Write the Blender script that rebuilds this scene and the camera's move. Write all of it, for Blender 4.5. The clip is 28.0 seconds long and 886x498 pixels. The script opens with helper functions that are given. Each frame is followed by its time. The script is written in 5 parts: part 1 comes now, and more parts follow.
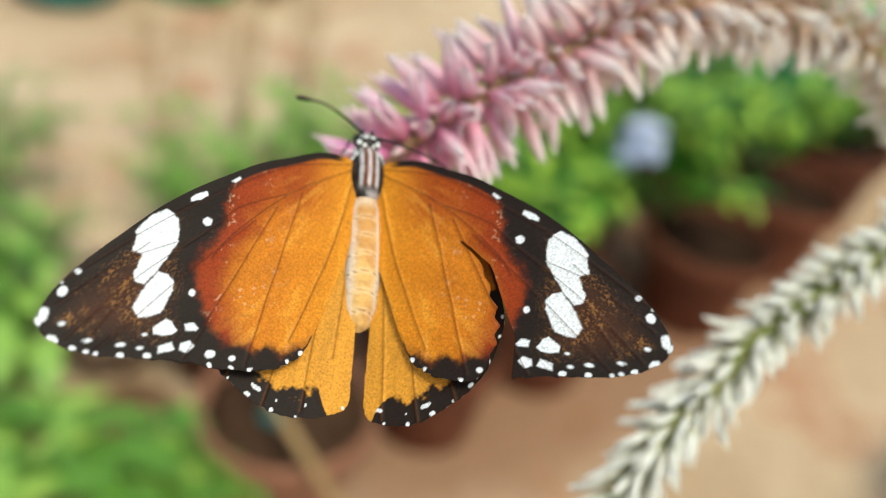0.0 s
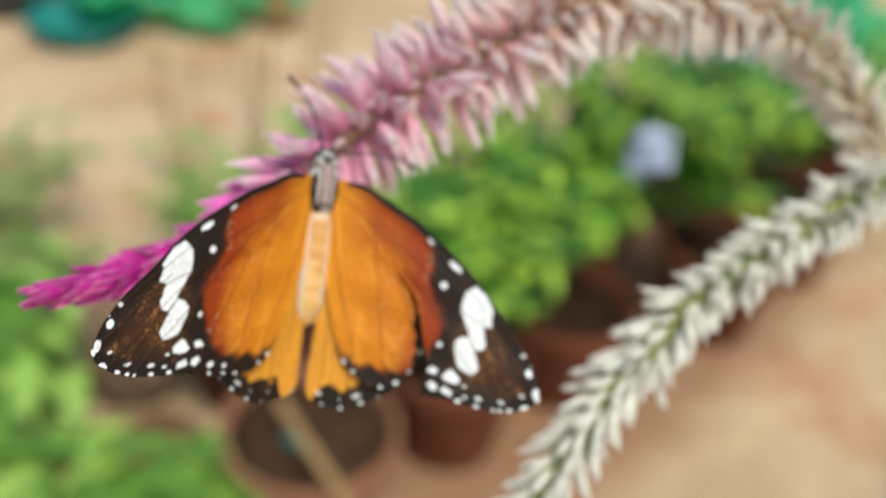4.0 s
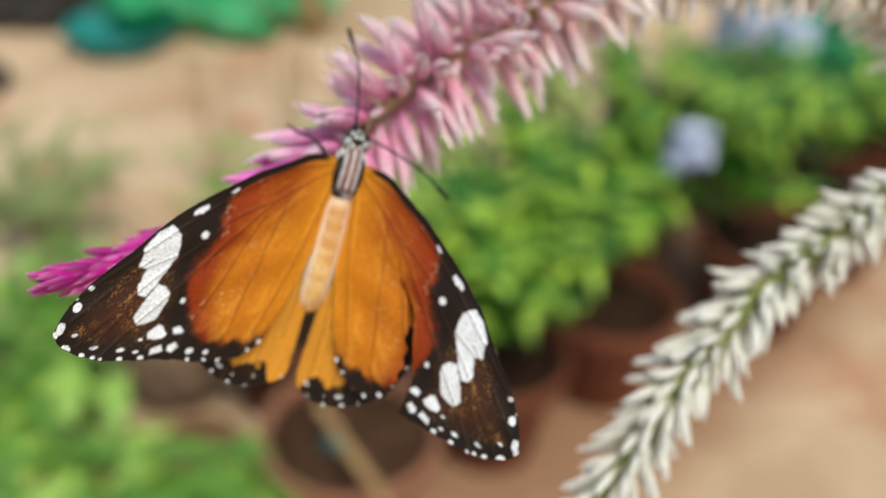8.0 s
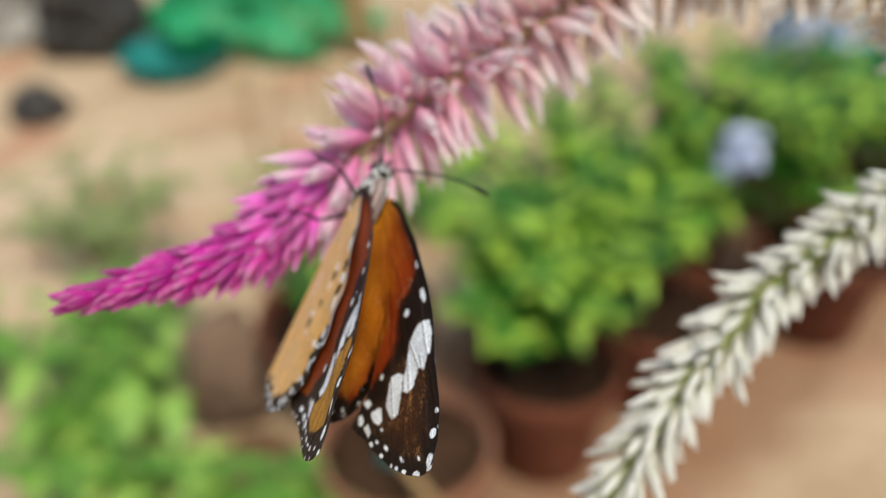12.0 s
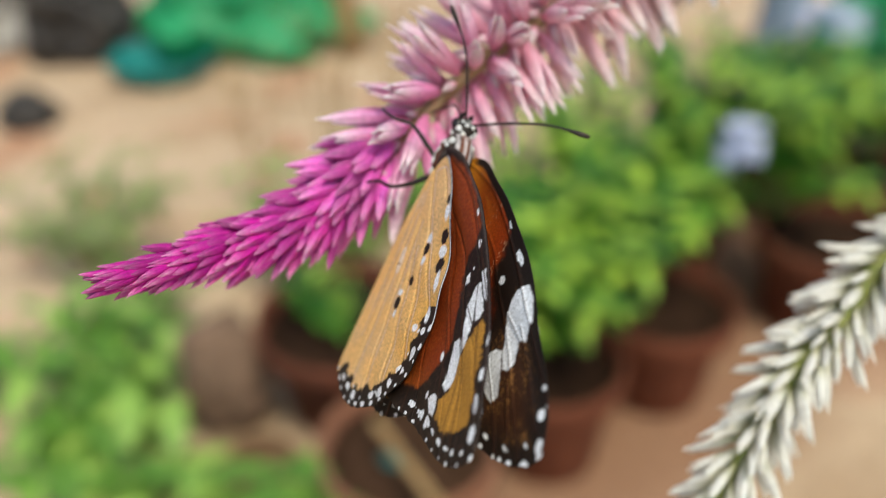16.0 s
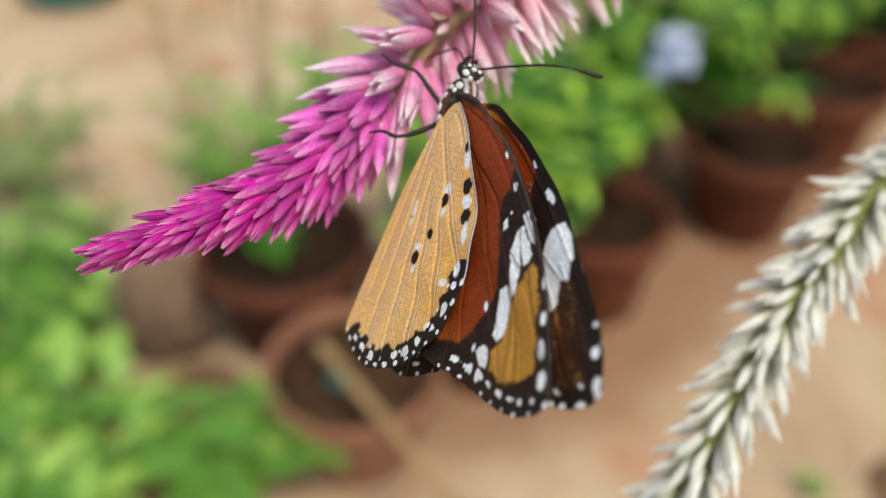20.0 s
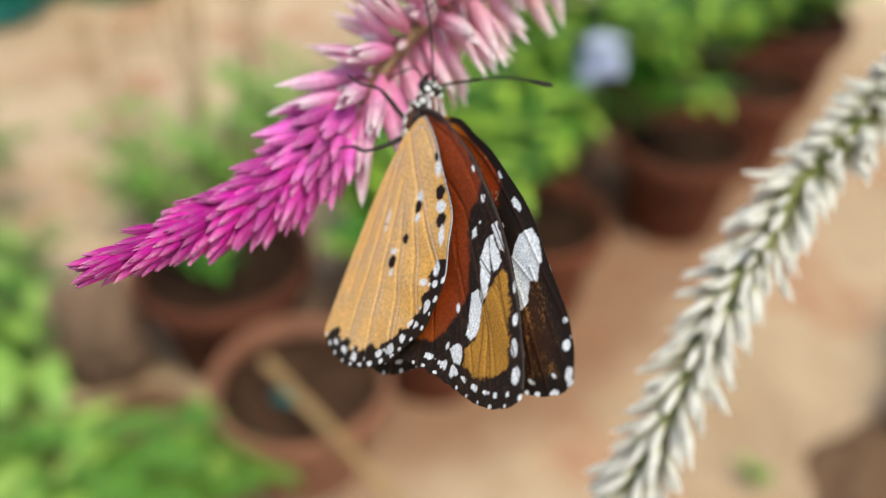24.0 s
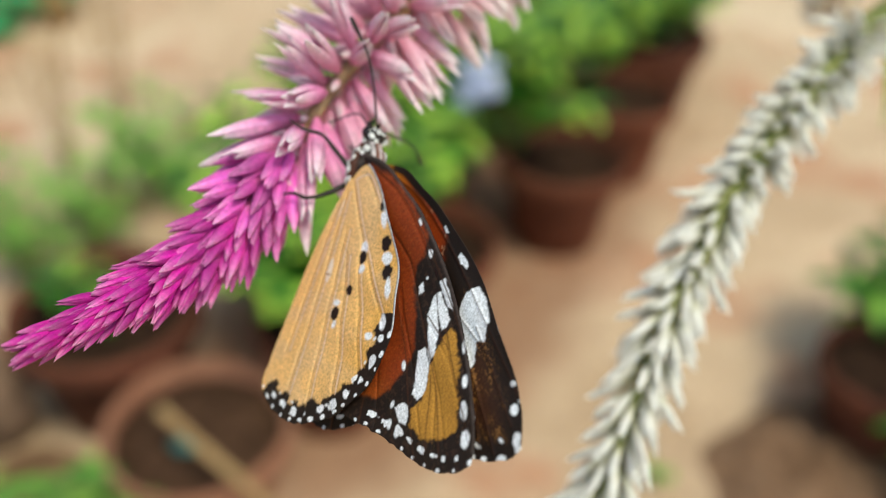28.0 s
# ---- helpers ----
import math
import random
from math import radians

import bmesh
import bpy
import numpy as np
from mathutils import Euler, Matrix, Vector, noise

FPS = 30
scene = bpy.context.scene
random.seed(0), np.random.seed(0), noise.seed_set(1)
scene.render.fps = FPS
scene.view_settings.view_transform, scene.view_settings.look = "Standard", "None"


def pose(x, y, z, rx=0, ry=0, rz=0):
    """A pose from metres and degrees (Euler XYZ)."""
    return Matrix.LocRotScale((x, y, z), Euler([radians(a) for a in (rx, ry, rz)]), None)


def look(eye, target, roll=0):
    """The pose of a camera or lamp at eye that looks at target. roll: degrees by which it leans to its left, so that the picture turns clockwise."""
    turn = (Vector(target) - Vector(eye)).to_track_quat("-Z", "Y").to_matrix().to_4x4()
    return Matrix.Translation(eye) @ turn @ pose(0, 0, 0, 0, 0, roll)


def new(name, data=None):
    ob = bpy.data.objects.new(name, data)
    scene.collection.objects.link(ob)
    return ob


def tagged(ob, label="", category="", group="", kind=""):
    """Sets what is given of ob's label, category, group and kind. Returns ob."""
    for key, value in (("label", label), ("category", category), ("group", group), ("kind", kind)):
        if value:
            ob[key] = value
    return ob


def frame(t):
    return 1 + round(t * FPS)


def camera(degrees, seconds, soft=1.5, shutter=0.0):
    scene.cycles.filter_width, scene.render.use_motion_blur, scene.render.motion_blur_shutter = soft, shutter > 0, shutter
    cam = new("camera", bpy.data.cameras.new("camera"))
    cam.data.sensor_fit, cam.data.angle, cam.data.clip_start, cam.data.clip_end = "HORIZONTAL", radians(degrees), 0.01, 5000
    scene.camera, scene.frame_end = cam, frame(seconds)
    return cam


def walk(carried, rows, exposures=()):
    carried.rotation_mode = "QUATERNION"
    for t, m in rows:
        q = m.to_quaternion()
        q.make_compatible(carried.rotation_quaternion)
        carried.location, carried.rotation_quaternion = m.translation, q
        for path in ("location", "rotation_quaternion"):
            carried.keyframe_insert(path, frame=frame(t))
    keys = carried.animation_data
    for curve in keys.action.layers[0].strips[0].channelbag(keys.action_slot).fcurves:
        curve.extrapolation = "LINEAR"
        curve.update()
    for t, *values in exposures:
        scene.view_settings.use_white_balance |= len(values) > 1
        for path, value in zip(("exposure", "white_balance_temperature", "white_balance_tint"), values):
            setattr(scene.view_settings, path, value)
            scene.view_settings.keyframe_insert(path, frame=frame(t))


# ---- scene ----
# ---------------- camera ----------------
cam = camera(52.3, 28.0, soft=0.45)
cam.data.dof.use_dof = True
cam.data.dof.focus_distance = 0.079
cam.data.dof.aperture_fstop = 14.0
EXPOSURE, KELVIN, TINT = 0.42, 6900, 0
walk(cam, [
    (0, pose(-0.00946, 0.00551, 0.95411, 53.376, -7.593, -3.236)),
    (0.2, pose(-0.00573, 0.00281, 0.95569, 53.457, -7.369, -3.328)),
    (0.5, pose(-0.00522, 0.00244, 0.95590, 53.468, -7.338, -3.341)),
    (1, pose(-0.00722, 0.00391, 0.95576, 53.429, -7.610, -3.200)),
    (1.5, pose(-0.00861, 0.00254, 0.95565, 53.251, -7.594, -3.264)),
    (2, pose(-0.00911, -0.00276, 0.95426, 53.730, -7.544, -3.166)),
    (2.5, pose(-0.00341, -0.00243, 0.95786, 54.633, -7.062, -3.129)),
    (3, pose(-0.00374, -0.00443, 0.95809, 54.790, -6.138, -3.475)),
    (3.5, pose(0.00207, -0.00624, 0.95614, 54.831, -5.204, -3.640)),
    (4, pose(0.00013, -0.00606, 0.95652, 54.822, -4.726, -3.556)),
    (4.5, pose(-0.00419, -0.00648, 0.95540, 54.782, -4.702, -3.310)),
    (6.5, pose(0.00081, 0.00328, 0.94655, 54.829, -3.629, -3.388)),
    (7, pose(0.00072, 0.00162, 0.94585, 54.890, -3.461, -3.165)),
    (7.5, pose(0.00002, 0.00150, 0.94664, 54.952, -3.170, -2.760)),
    (8, pose(-0.00031, 0.00116, 0.94780, 54.891, -2.580, -2.247)),
    (8.5, pose(-0.00424, -0.00001, 0.94975, 54.911, -1.579, -1.149)),
    (9, pose(-0.00310, 0.00086, 0.94813, 54.897, -0.649, -0.520)),
    (9.5, pose(-0.00256, -0.00130, 0.95060, 54.981, -0.003, -0.011)),
    (10, pose(-0.00199, -0.00131, 0.94863, 54.855, 0.107, -0.080)),
    (10.5, pose(0.00000, 0.00000, 0.95000, 55.000, -0.000, -0.000)),
    (11, pose(0.00344, -0.00535, 0.95333, 55.287, 0.387, -0.184)),
    (11.5, pose(0.00687, -0.01132, 0.95292, 55.802, 0.027, -0.059)),
    (12, pose(0.00604, -0.00248, 0.95028, 55.666, 0.679, -0.304)),
    (12.5, pose(0.00046, 0.00096, 0.94436, 55.847, 0.374, -0.101)),
    (14.5, pose(0.00240, 0.00336, 0.93741, 55.946, 0.701, -0.315)),
    (15, pose(0.00336, 0.00727, 0.93695, 55.866, 1.342, -1.039)),
    (15.5, pose(0.00057, 0.00700, 0.93836, 55.832, 1.281, -1.029)),
    (16, pose(-0.00409, 0.00754, 0.93963, 55.730, 1.226, -1.323)),
    (16.5, pose(-0.00504, 0.00945, 0.94086, 55.823, 0.921, -1.904)),
    (17, pose(-0.00590, 0.01120, 0.94173, 55.542, 0.718, -2.525)),
    (17.5, pose(-0.00442, 0.01169, 0.93951, 54.947, 0.443, -3.290)),
    (18, pose(0.00079, 0.01534, 0.93707, 52.933, 0.686, -4.417)),
    (18.5, pose(-0.00519, 0.01615, 0.93845, 51.498, 0.472, -4.957)),
    (19, pose(-0.00434, 0.01186, 0.93960, 50.855, 0.926, -5.097)),
    (19.5, pose(-0.00831, 0.01140, 0.94100, 50.616, 0.635, -5.545)),
    (20, pose(-0.01090, 0.01261, 0.94109, 50.359, 0.322, -5.938)),
    (20.5, pose(-0.00501, 0.00939, 0.93987, 50.324, 0.585, -5.959)),
    (21, pose(-0.00727, 0.01291, 0.93994, 50.385, 0.204, -6.207)),
    (21.5, pose(-0.00550, 0.01041, 0.94088, 50.296, 0.450, -6.505)),
    (23.5, pose(-0.01396, 0.00888, 0.94287, 50.459, 0.091, -8.730)),
    (24, pose(-0.01477, 0.00776, 0.94421, 50.990, -0.147, -10.586)),
    (24.5, pose(-0.01379, 0.00878, 0.94657, 51.411, 0.160, -11.919)),
    (25, pose(-0.01621, 0.00496, 0.94615, 52.440, -0.101, -12.725)),
    (25.5, pose(-0.01830, 0.00497, 0.94668, 52.779, -0.539, -13.576)),
    (26, pose(-0.01827, 0.00750, 0.94529, 52.843, -0.840, -14.644)),
    (26.5, pose(-0.01866, 0.00760, 0.94450, 52.811, -0.840, -15.885)),
    (27, pose(-0.01777, 0.00828, 0.94502, 52.788, -0.955, -16.816)),
    (27.5, pose(-0.01625, 0.00717, 0.94406, 52.899, -0.943, -17.977)),
    (28, pose(-0.02058, 0.01232, 0.94394, 52.700, -1.192, -18.868)),
], exposures=[(0.0, EXPOSURE + 0.12, KELVIN, TINT - 6), (4.5, EXPOSURE + 0.06, KELVIN, TINT - 2), (7.0, EXPOSURE, KELVIN, TINT), (20.0, EXPOSURE + 0.04, KELVIN, TINT), (24.0, EXPOSURE + 0.12, KELVIN, TINT), (28.0, EXPOSURE + 0.1, KELVIN, TINT - 4)])

# ---------------- light: a bright, thinly overcast day ----------------
world = bpy.data.worlds.new("sky")
scene.world = world
world.use_nodes = True
wn = world.node_tree
sky = wn.nodes.new("ShaderNodeTexSky")
sky.sky_type = "NISHITA"
sky.sun_disc = False
sky.sun_elevation, sky.sun_rotation = radians(64), radians(155)
sky.air_density, sky.dust_density, sky.ozone_density = 1.0, 3.0, 0.5
wn.links.new(sky.outputs[0], wn.nodes["Background"].inputs[0])
wn.nodes["Background"].inputs[1].default_value = 0.13
sun = new("sun", bpy.data.lights.new("sun", "SUN"))
sun.data.energy, sun.data.angle, sun.data.color = 1.6, radians(16), (1.0, 0.95, 0.87)
sun.matrix_world = look((0.7, -1.5, 3.4), (0, 0, 0))


# ---------------- materials ----------------
def srgb(r, g, b):
    f = lambda c: c / 12.92 if c <= 0.04045 else ((c + 0.055) / 1.055) ** 2.4
    return (f(r / 255), f(g / 255), f(b / 255), 1.0)


class Mat:
    """A small node graph: colour varied at two scales, with roughness and bump."""

    def __init__(self, name, rough=0.6, spec=0.4):
        self.m = bpy.data.materials.new(name)
        self.m.use_nodes = True
        self.t = self.m.node_tree
        self.b = self.t.nodes["Principled BSDF"]
        self.b.inputs["Roughness"].default_value = rough
        self.b.inputs["Specular IOR Level"].default_value = spec

    def node(self, kind, **sockets):
        n = self.t.nodes.new(kind)
        for k, v in sockets.items():
            n.inputs[k].default_value = v
        return n

    def link(self, a, b):
        self.t.links.new(a, b)

    def coords(self, out="Object"):
        return self.t.nodes.new("ShaderNodeTexCoord").outputs[out]

    def noise(self, scale, detail=4.0, rough=0.6, out="Object"):
        n = self.node("ShaderNodeTexNoise", Scale=scale, Detail=detail, Roughness=rough)
        self.link(self.coords(out), n.inputs["Vector"])
        return n.outputs[0]

    def ramp(self, fac, stops):
        r = self.t.nodes.new("ShaderNodeValToRGB")
        while len(r.color_ramp.elements) < len(stops):
            r.color_ramp.elements.new(0.5)
        for e, (p, c) in zip(r.color_ramp.elements, stops):
            e.position, e.color = p, c
        self.link(fac, r.inputs[0])
        return r.outputs[0]

    def mix(self, kind, fac, a, b):
        n = self.t.nodes.new("ShaderNodeMix")
        n.data_type, n.blend_type = "RGBA", kind
        for value, key in ((fac, 0), (a, 6), (b, 7)):
            if isinstance(value, (int, float, tuple)):
                n.inputs[key].default_value = value
            else:
                self.link(value, n.inputs[key])
        return n.outputs[2]

    def colour(self, c):
        self.link(c, self.b.inputs["Base Color"])

    def bump(self, height, strength, distance):
        n = self.node("ShaderNodeBump", Strength=strength, Distance=distance)
        self.link(height, n.inputs["Height"])
        self.link(n.outputs[0], self.b.inputs["Normal"])


def varied(name, dark, light, scale, rough=0.6, spec=0.4, bump=0.3, depth=0.001, fine=8.0, tint=0.25):
    m = Mat(name, rough, spec)
    base = m.ramp(m.noise(scale), [(0.3, dark), (0.7, light)])
    grain = m.ramp(m.noise(scale * fine, 3.0), [(0.3, (1 - tint, 1 - tint, 1 - tint, 1)), (0.7, (1, 1, 1, 1))])
    rnd = m.t.nodes.new("ShaderNodeObjectInfo").outputs["Random"]
    own = m.ramp(rnd, [(0.0, (0.82, 0.82, 0.82, 1)), (1.0, (1.08, 1.08, 1.08, 1))])
    m.colour(m.mix("MULTIPLY", 1.0, m.mix("MULTIPLY", 1.0, base, grain), own))
    m.bump(m.noise(scale * fine, 5.0), bump, depth)
    return m.m


def painted(name, rough, spec, grain_scale, bump, depth, translucent=0.0, sheen=0.0, contrast=0.18):
    """The surface's own colour pattern, from the mesh's colour attribute, with a fine grain."""
    m = Mat(name, rough, spec)
    att = m.t.nodes.new("ShaderNodeAttribute")
    att.attribute_name = "Col"
    grain = m.ramp(m.noise(grain_scale, 4.0), [(0.25, (1 - contrast, 1 - contrast, 1 - contrast, 1)), (0.75, (1 + contrast * 0.6, 1 + contrast * 0.6, 1 + contrast * 0.6, 1))])
    col = m.mix("MULTIPLY", 1.0, att.outputs["Color"], grain)
    m.colour(col)
    m.bump(m.noise(grain_scale * 2, 3.0), bump, depth)
    if sheen:
        m.b.inputs["Sheen Weight"].default_value = sheen
    if translucent:
        tr = m.t.nodes.new("ShaderNodeBsdfTranslucent")
        m.link(col, tr.inputs["Color"])
        mx = m.t.nodes.new("ShaderNodeMixShader")
        mx.inputs[0].default_value = translucent
        m.link(m.b.outputs[0], mx.inputs[1])
        m.link(tr.outputs[0], mx.inputs[2])
        m.link(mx.outputs[0], m.t.nodes["Material Output"].inputs["Surface"])
    return m.m


WING = painted("wing_scales", 0.6, 0.22, 4200.0, 0.4, 0.00006, translucent=0.1, contrast=0.42)
PETAL = painted("papery_bract", 0.45, 0.35, 1900.0, 0.4, 0.0001, translucent=0.3, contrast=0.26)
BODYFUR = painted("insect_body", 0.7, 0.25, 2600.0, 0.6, 0.0001)
WHITE_SCALE = varied("white_scales", srgb(205, 205, 205), srgb(240, 240, 238), 2500.0, 0.7, 0.2, 0.3, 0.00004)
CHITIN = varied("black_chitin", srgb(20, 15, 13), srgb(42, 32, 27), 900.0, 0.45, 0.3, 0.2, 0.00005)
EYE = varied("compound_eye", srgb(14, 11, 10), srgb(38, 30, 27), 3500.0, 0.2, 0.6, 0.3, 0.00003)
SPIKE_STEM = varied("spike_stem", srgb(138, 112, 84), srgb(178, 148, 112), 260.0, 0.6, 0.3, 0.3, 0.0003)
STEM_G = varied("flower_stem", srgb(96, 110, 52), srgb(150, 152, 88), 260.0, 0.6, 0.3, 0.3, 0.0003)
TERRACOTTA = varied("terracotta", srgb(98, 54, 38), srgb(136, 82, 60), 9.0, 0.85, 0.2, 0.5, 0.002, 14.0, 0.35)
TERRA_PALE = varied("pale_terracotta", srgb(150, 100, 78), srgb(186, 136, 110), 9.0, 0.85, 0.2, 0.5, 0.002, 14.0, 0.35)
TERRA_DARK = varied("dark_terracotta", srgb(82, 44, 32), srgb(124, 72, 52), 9.0, 0.8, 0.25, 0.5, 0.002, 14.0, 0.35)
SOIL = varied("potting_soil", srgb(38, 26, 20), srgb(74, 52, 38), 40.0, 0.95, 0.1, 0.9, 0.006)
DRY_SOIL = varied("dry_soil", srgb(58, 40, 30), srgb(98, 72, 54), 40.0, 0.95, 0.1, 0.9, 0.006)
# earth colour darkened to carry the ground shadow beside the right-hand pot
SHADED_EARTH = varied("shaded_earth", srgb(116, 88, 68), srgb(152, 120, 95), 30.0, 0.95, 0.1, 0.9, 0.006)
STRAW = varied("dry_straw", srgb(150, 118, 78), srgb(194, 160, 114), 30.0, 0.7, 0.3, 0.3, 0.001)
STONE = varied("weathered_stone", srgb(110, 86, 70), srgb(158, 130, 110), 14.0, 0.9, 0.2, 0.7, 0.004)
CLOTH_GREEN = varied("green_plastic_sheet", srgb(18, 140, 84), srgb(60, 190, 124), 5.0, 0.45, 0.5, 0.5, 0.01)
TEAL = varied("teal_plastic", srgb(20, 120, 118), srgb(52, 156, 150), 6.0, 0.4, 0.5, 0.1, 0.002)
DARK_PLASTIC = varied("dark_plastic", srgb(38, 36, 36), srgb(70, 64, 60), 8.0, 0.5, 0.4, 0.2, 0.002)
GREY_CLOTH = varied("grey_sacking", srgb(150, 146, 142), srgb(196, 192, 186), 10.0, 0.9, 0.2, 0.5, 0.004)
BLUE_PAINT = varied("blue_grey_paint", srgb(120, 138, 160), srgb(158, 174, 196), 8.0, 0.6, 0.4, 0.2, 0.002)
BLUE_PETAL = varied("pale_blue_petal", srgb(196, 206, 238), srgb(226, 232, 250), 60.0, 0.6, 0.3, 0.2, 0.0005, 8.0, 0.06)


def leaf_material(name, dark, light, low=0.75):
    m = Mat(name, 0.38, 0.5)
    isl = m.t.nodes.new("ShaderNodeNewGeometry").outputs["Random Per Island"]
    mid = tuple(0.62 * a + 0.38 * b for a, b in zip(dark, light))
    base = m.ramp(isl, [(0.0, tuple(low * a for a in dark)), (0.3, tuple(0.95 * a for a in dark)), (0.55, mid), (1.0, light)])
    grain = m.ramp(m.noise(60.0), [(0.3, (0.72, 0.72, 0.72, 1)), (0.7, (1.1, 1.1, 1.1, 1))])
    col = m.mix("MULTIPLY", 1.0, base, grain)
    m.colour(col)
    m.bump(m.noise(180.0, 3.0), 0.3, 0.001)
    tr = m.t.nodes.new("ShaderNodeBsdfTranslucent")
    m.link(col, tr.inputs["Color"])
    mx = m.t.nodes.new("ShaderNodeMixShader")
    mx.inputs[0].default_value = 0.25
    m.link(m.b.outputs[0], mx.inputs[1])
    m.link(tr.outputs[0], mx.inputs[2])
    m.link(mx.outputs[0], m.t.nodes["Material Output"].inputs["Surface"])
    return m.m


LEAF = leaf_material("mid_green_leaf", srgb(58, 128, 36), srgb(216, 252, 104), 0.5)
LEAF_LIGHT = leaf_material("light_green_leaf", srgb(112, 162, 62), srgb(214, 244, 128))
LEAF_WEED = leaf_material("weed_leaf", srgb(124, 178, 72), srgb(212, 242, 134))
LEAF_DULL = leaf_material("dull_green_leaf", srgb(140, 160, 92), srgb(200, 210, 150))


def ground_material():
    m = Mat("sandy_earth", 0.95, 0.15)
    sand = m.ramp(m.noise(2.2, 5.0), [(0.3, srgb(172, 144, 116)), (0.5, srgb(200, 174, 146)), (0.7, srgb(220, 198, 172))])
    red = m.ramp(m.noise(4.5, 3.0), [(0.52, (0, 0, 0, 1)), (0.66, (1, 1, 1, 1))])
    col = m.mix("MIX", red, sand, srgb(184, 140, 112))
    # darker brown earth along the row of pots, with a ragged edge
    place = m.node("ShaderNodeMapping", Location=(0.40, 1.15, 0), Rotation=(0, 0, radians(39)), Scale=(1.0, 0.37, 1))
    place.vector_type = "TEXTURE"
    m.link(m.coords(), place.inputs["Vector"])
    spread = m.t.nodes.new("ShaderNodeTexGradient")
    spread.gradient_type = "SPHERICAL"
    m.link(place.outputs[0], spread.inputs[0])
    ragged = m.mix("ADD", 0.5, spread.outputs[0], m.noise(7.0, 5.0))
    brown_band = m.ramp(ragged, [(0.40, (0, 0, 0, 1)), (0.68, (0.8, 0.8, 0.8, 1))])
    col = m.mix("MIX", brown_band, col, srgb(138, 98, 74))
    grit = m.ramp(m.noise(160.0, 4.0), [(0.3, (0.7, 0.7, 0.7, 1)), (0.7, (1.1, 1.1, 1.1, 1))])
    m.colour(m.mix("MULTIPLY", 1.0, col, grit))
    m.bump(m.noise(70.0, 6.0), 0.6, 0.006)
    return m.m


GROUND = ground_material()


# ---------------- mesh helpers ----------------
def link_mesh(name, me, material, parent=None, label=""):
    me.materials.append(material)
    ob = new(name, me)
    if parent:
        ob.parent = parent
    if label:
        ob["label"] = label
    return ob


def part(name, bm, material, parent=None, label="", smooth=True):
    me = bpy.data.meshes.new(name)
    bm.normal_update()
    bm.to_mesh(me)
    bm.free()
    me.polygons.foreach_set("use_smooth", [smooth] * len(me.polygons))
    return link_mesh(name, me, material, parent, label)


def thing(name, place, label, category, group="", kind=""):
    ob = new(name)
    ob.location = place
    ob.empty_display_size = 0.01
    return tagged(ob, label, category, group, kind)


def spline(points, n):
    """n places along a smooth curve through the points."""
    p = np.array(points, float)
    p = np.vstack([2 * p[0] - p[1], p, 2 * p[-1] - p[-2]])
    out = []
    for s in np.linspace(0, len(p) - 3 - 1e-9, n):
        i = int(s)
        t = s - i
        a, b, c, d = p[i:i + 4]
        out.append(0.5 * (2 * b + (c - a) * t + (2 * a - 5 * b + 4 * c - d) * t * t + (3 * b - a - 3 * c + d) * t ** 3))
    return np.array(out)


def tube(bm, path, radii, sides=8, caps=True):
    rings = []
    path = [Vector(q) for q in path]
    up = Vector((0.3, 0.2, 0.93))
    for i, q in enumerate(path):
        ahead = (path[min(i + 1, len(path) - 1)] - path[max(i - 1, 0)]).normalized()
        side = ahead.cross(up)
        if side.length < 1e-4:
            side = ahead.cross(Vector((1, 0, 0)))
        side.normalize()
        over = side.cross(ahead)
        r = radii[i] if hasattr(radii, "__len__") else radii
        rings.append([bm.verts.new(q + (side * math.cos(a) + over * math.sin(a)) * r) for a in (2 * math.pi * k / sides for k in range(sides))])
    for a, b in zip(rings[:-1], rings[1:]):
        for k in range(sides):
            bm.faces.new((a[k], a[(k + 1) % sides], b[(k + 1) % sides], b[k]))
    if caps:
        bm.faces.new(rings[0][::-1])
        bm.faces.new(rings[-1])
    return bm


def lathe(bm, profile, sides=40, wobble=0.0, seed=0):
    """A turned body: (radius, height) pairs from the outside foot round to the inside."""
    rings = []
    for r, z in profile:
        ring = []
        for k in range(sides):
            a = 2 * math.pi * k / sides
            w = 1 + wobble * noise.noise(Vector((math.cos(a) * 1.5, math.sin(a) * 1.5, z * 9 + seed)))
            ring.append(bm.verts.new((r * w * math.cos(a), r * w * math.sin(a), z)))
        rings.append(ring)
    for a, b in zip(rings[:-1], rings[1:]):
        for k in range(sides):
            bm.faces.new((a[k], a[(k + 1) % sides], b[(k + 1) % sides], b[k]))
    bm.faces.new(rings[0][::-1])
    bm.faces.new(rings[-1])
    return bm


def add_leaf(bm, base, direction, length, width, droop=0.4, fold=0.25, rows=5):
    """One pointed leaf with a folded midrib, arching over."""
    d = Vector(direction).normalized()
    side = d.cross(Vector((0, 0, 1)))
    if side.length < 1e-3:
        side = Vector((1, 0, 0))
    side.normalize()
    p, left, mid, right = Vector(base), [], [], []
    for i in range(rows + 1):
        s = i / rows
        w = width * 0.5 * (math.sin(math.pi * min(1, s * 0.93 + 0.07)) ** 0.8) if i < rows else width * 0.02
        nrm = side.cross(d).normalized()
        mid.append(bm.verts.new(p))
        left.append(bm.verts.new(p + side * w + nrm * w * fold))
        right.append(bm.verts.new(p - side * w + nrm * w * fold))
        d = (d + Vector((0, 0, -droop / rows))).normalized()
        p = p + d * (length / rows)
    for i in range(rows):
        bm.faces.new((left[i], left[i + 1], mid[i + 1], mid[i]))
        bm.faces.new((mid[i], mid[i + 1], right[i + 1], right[i]))


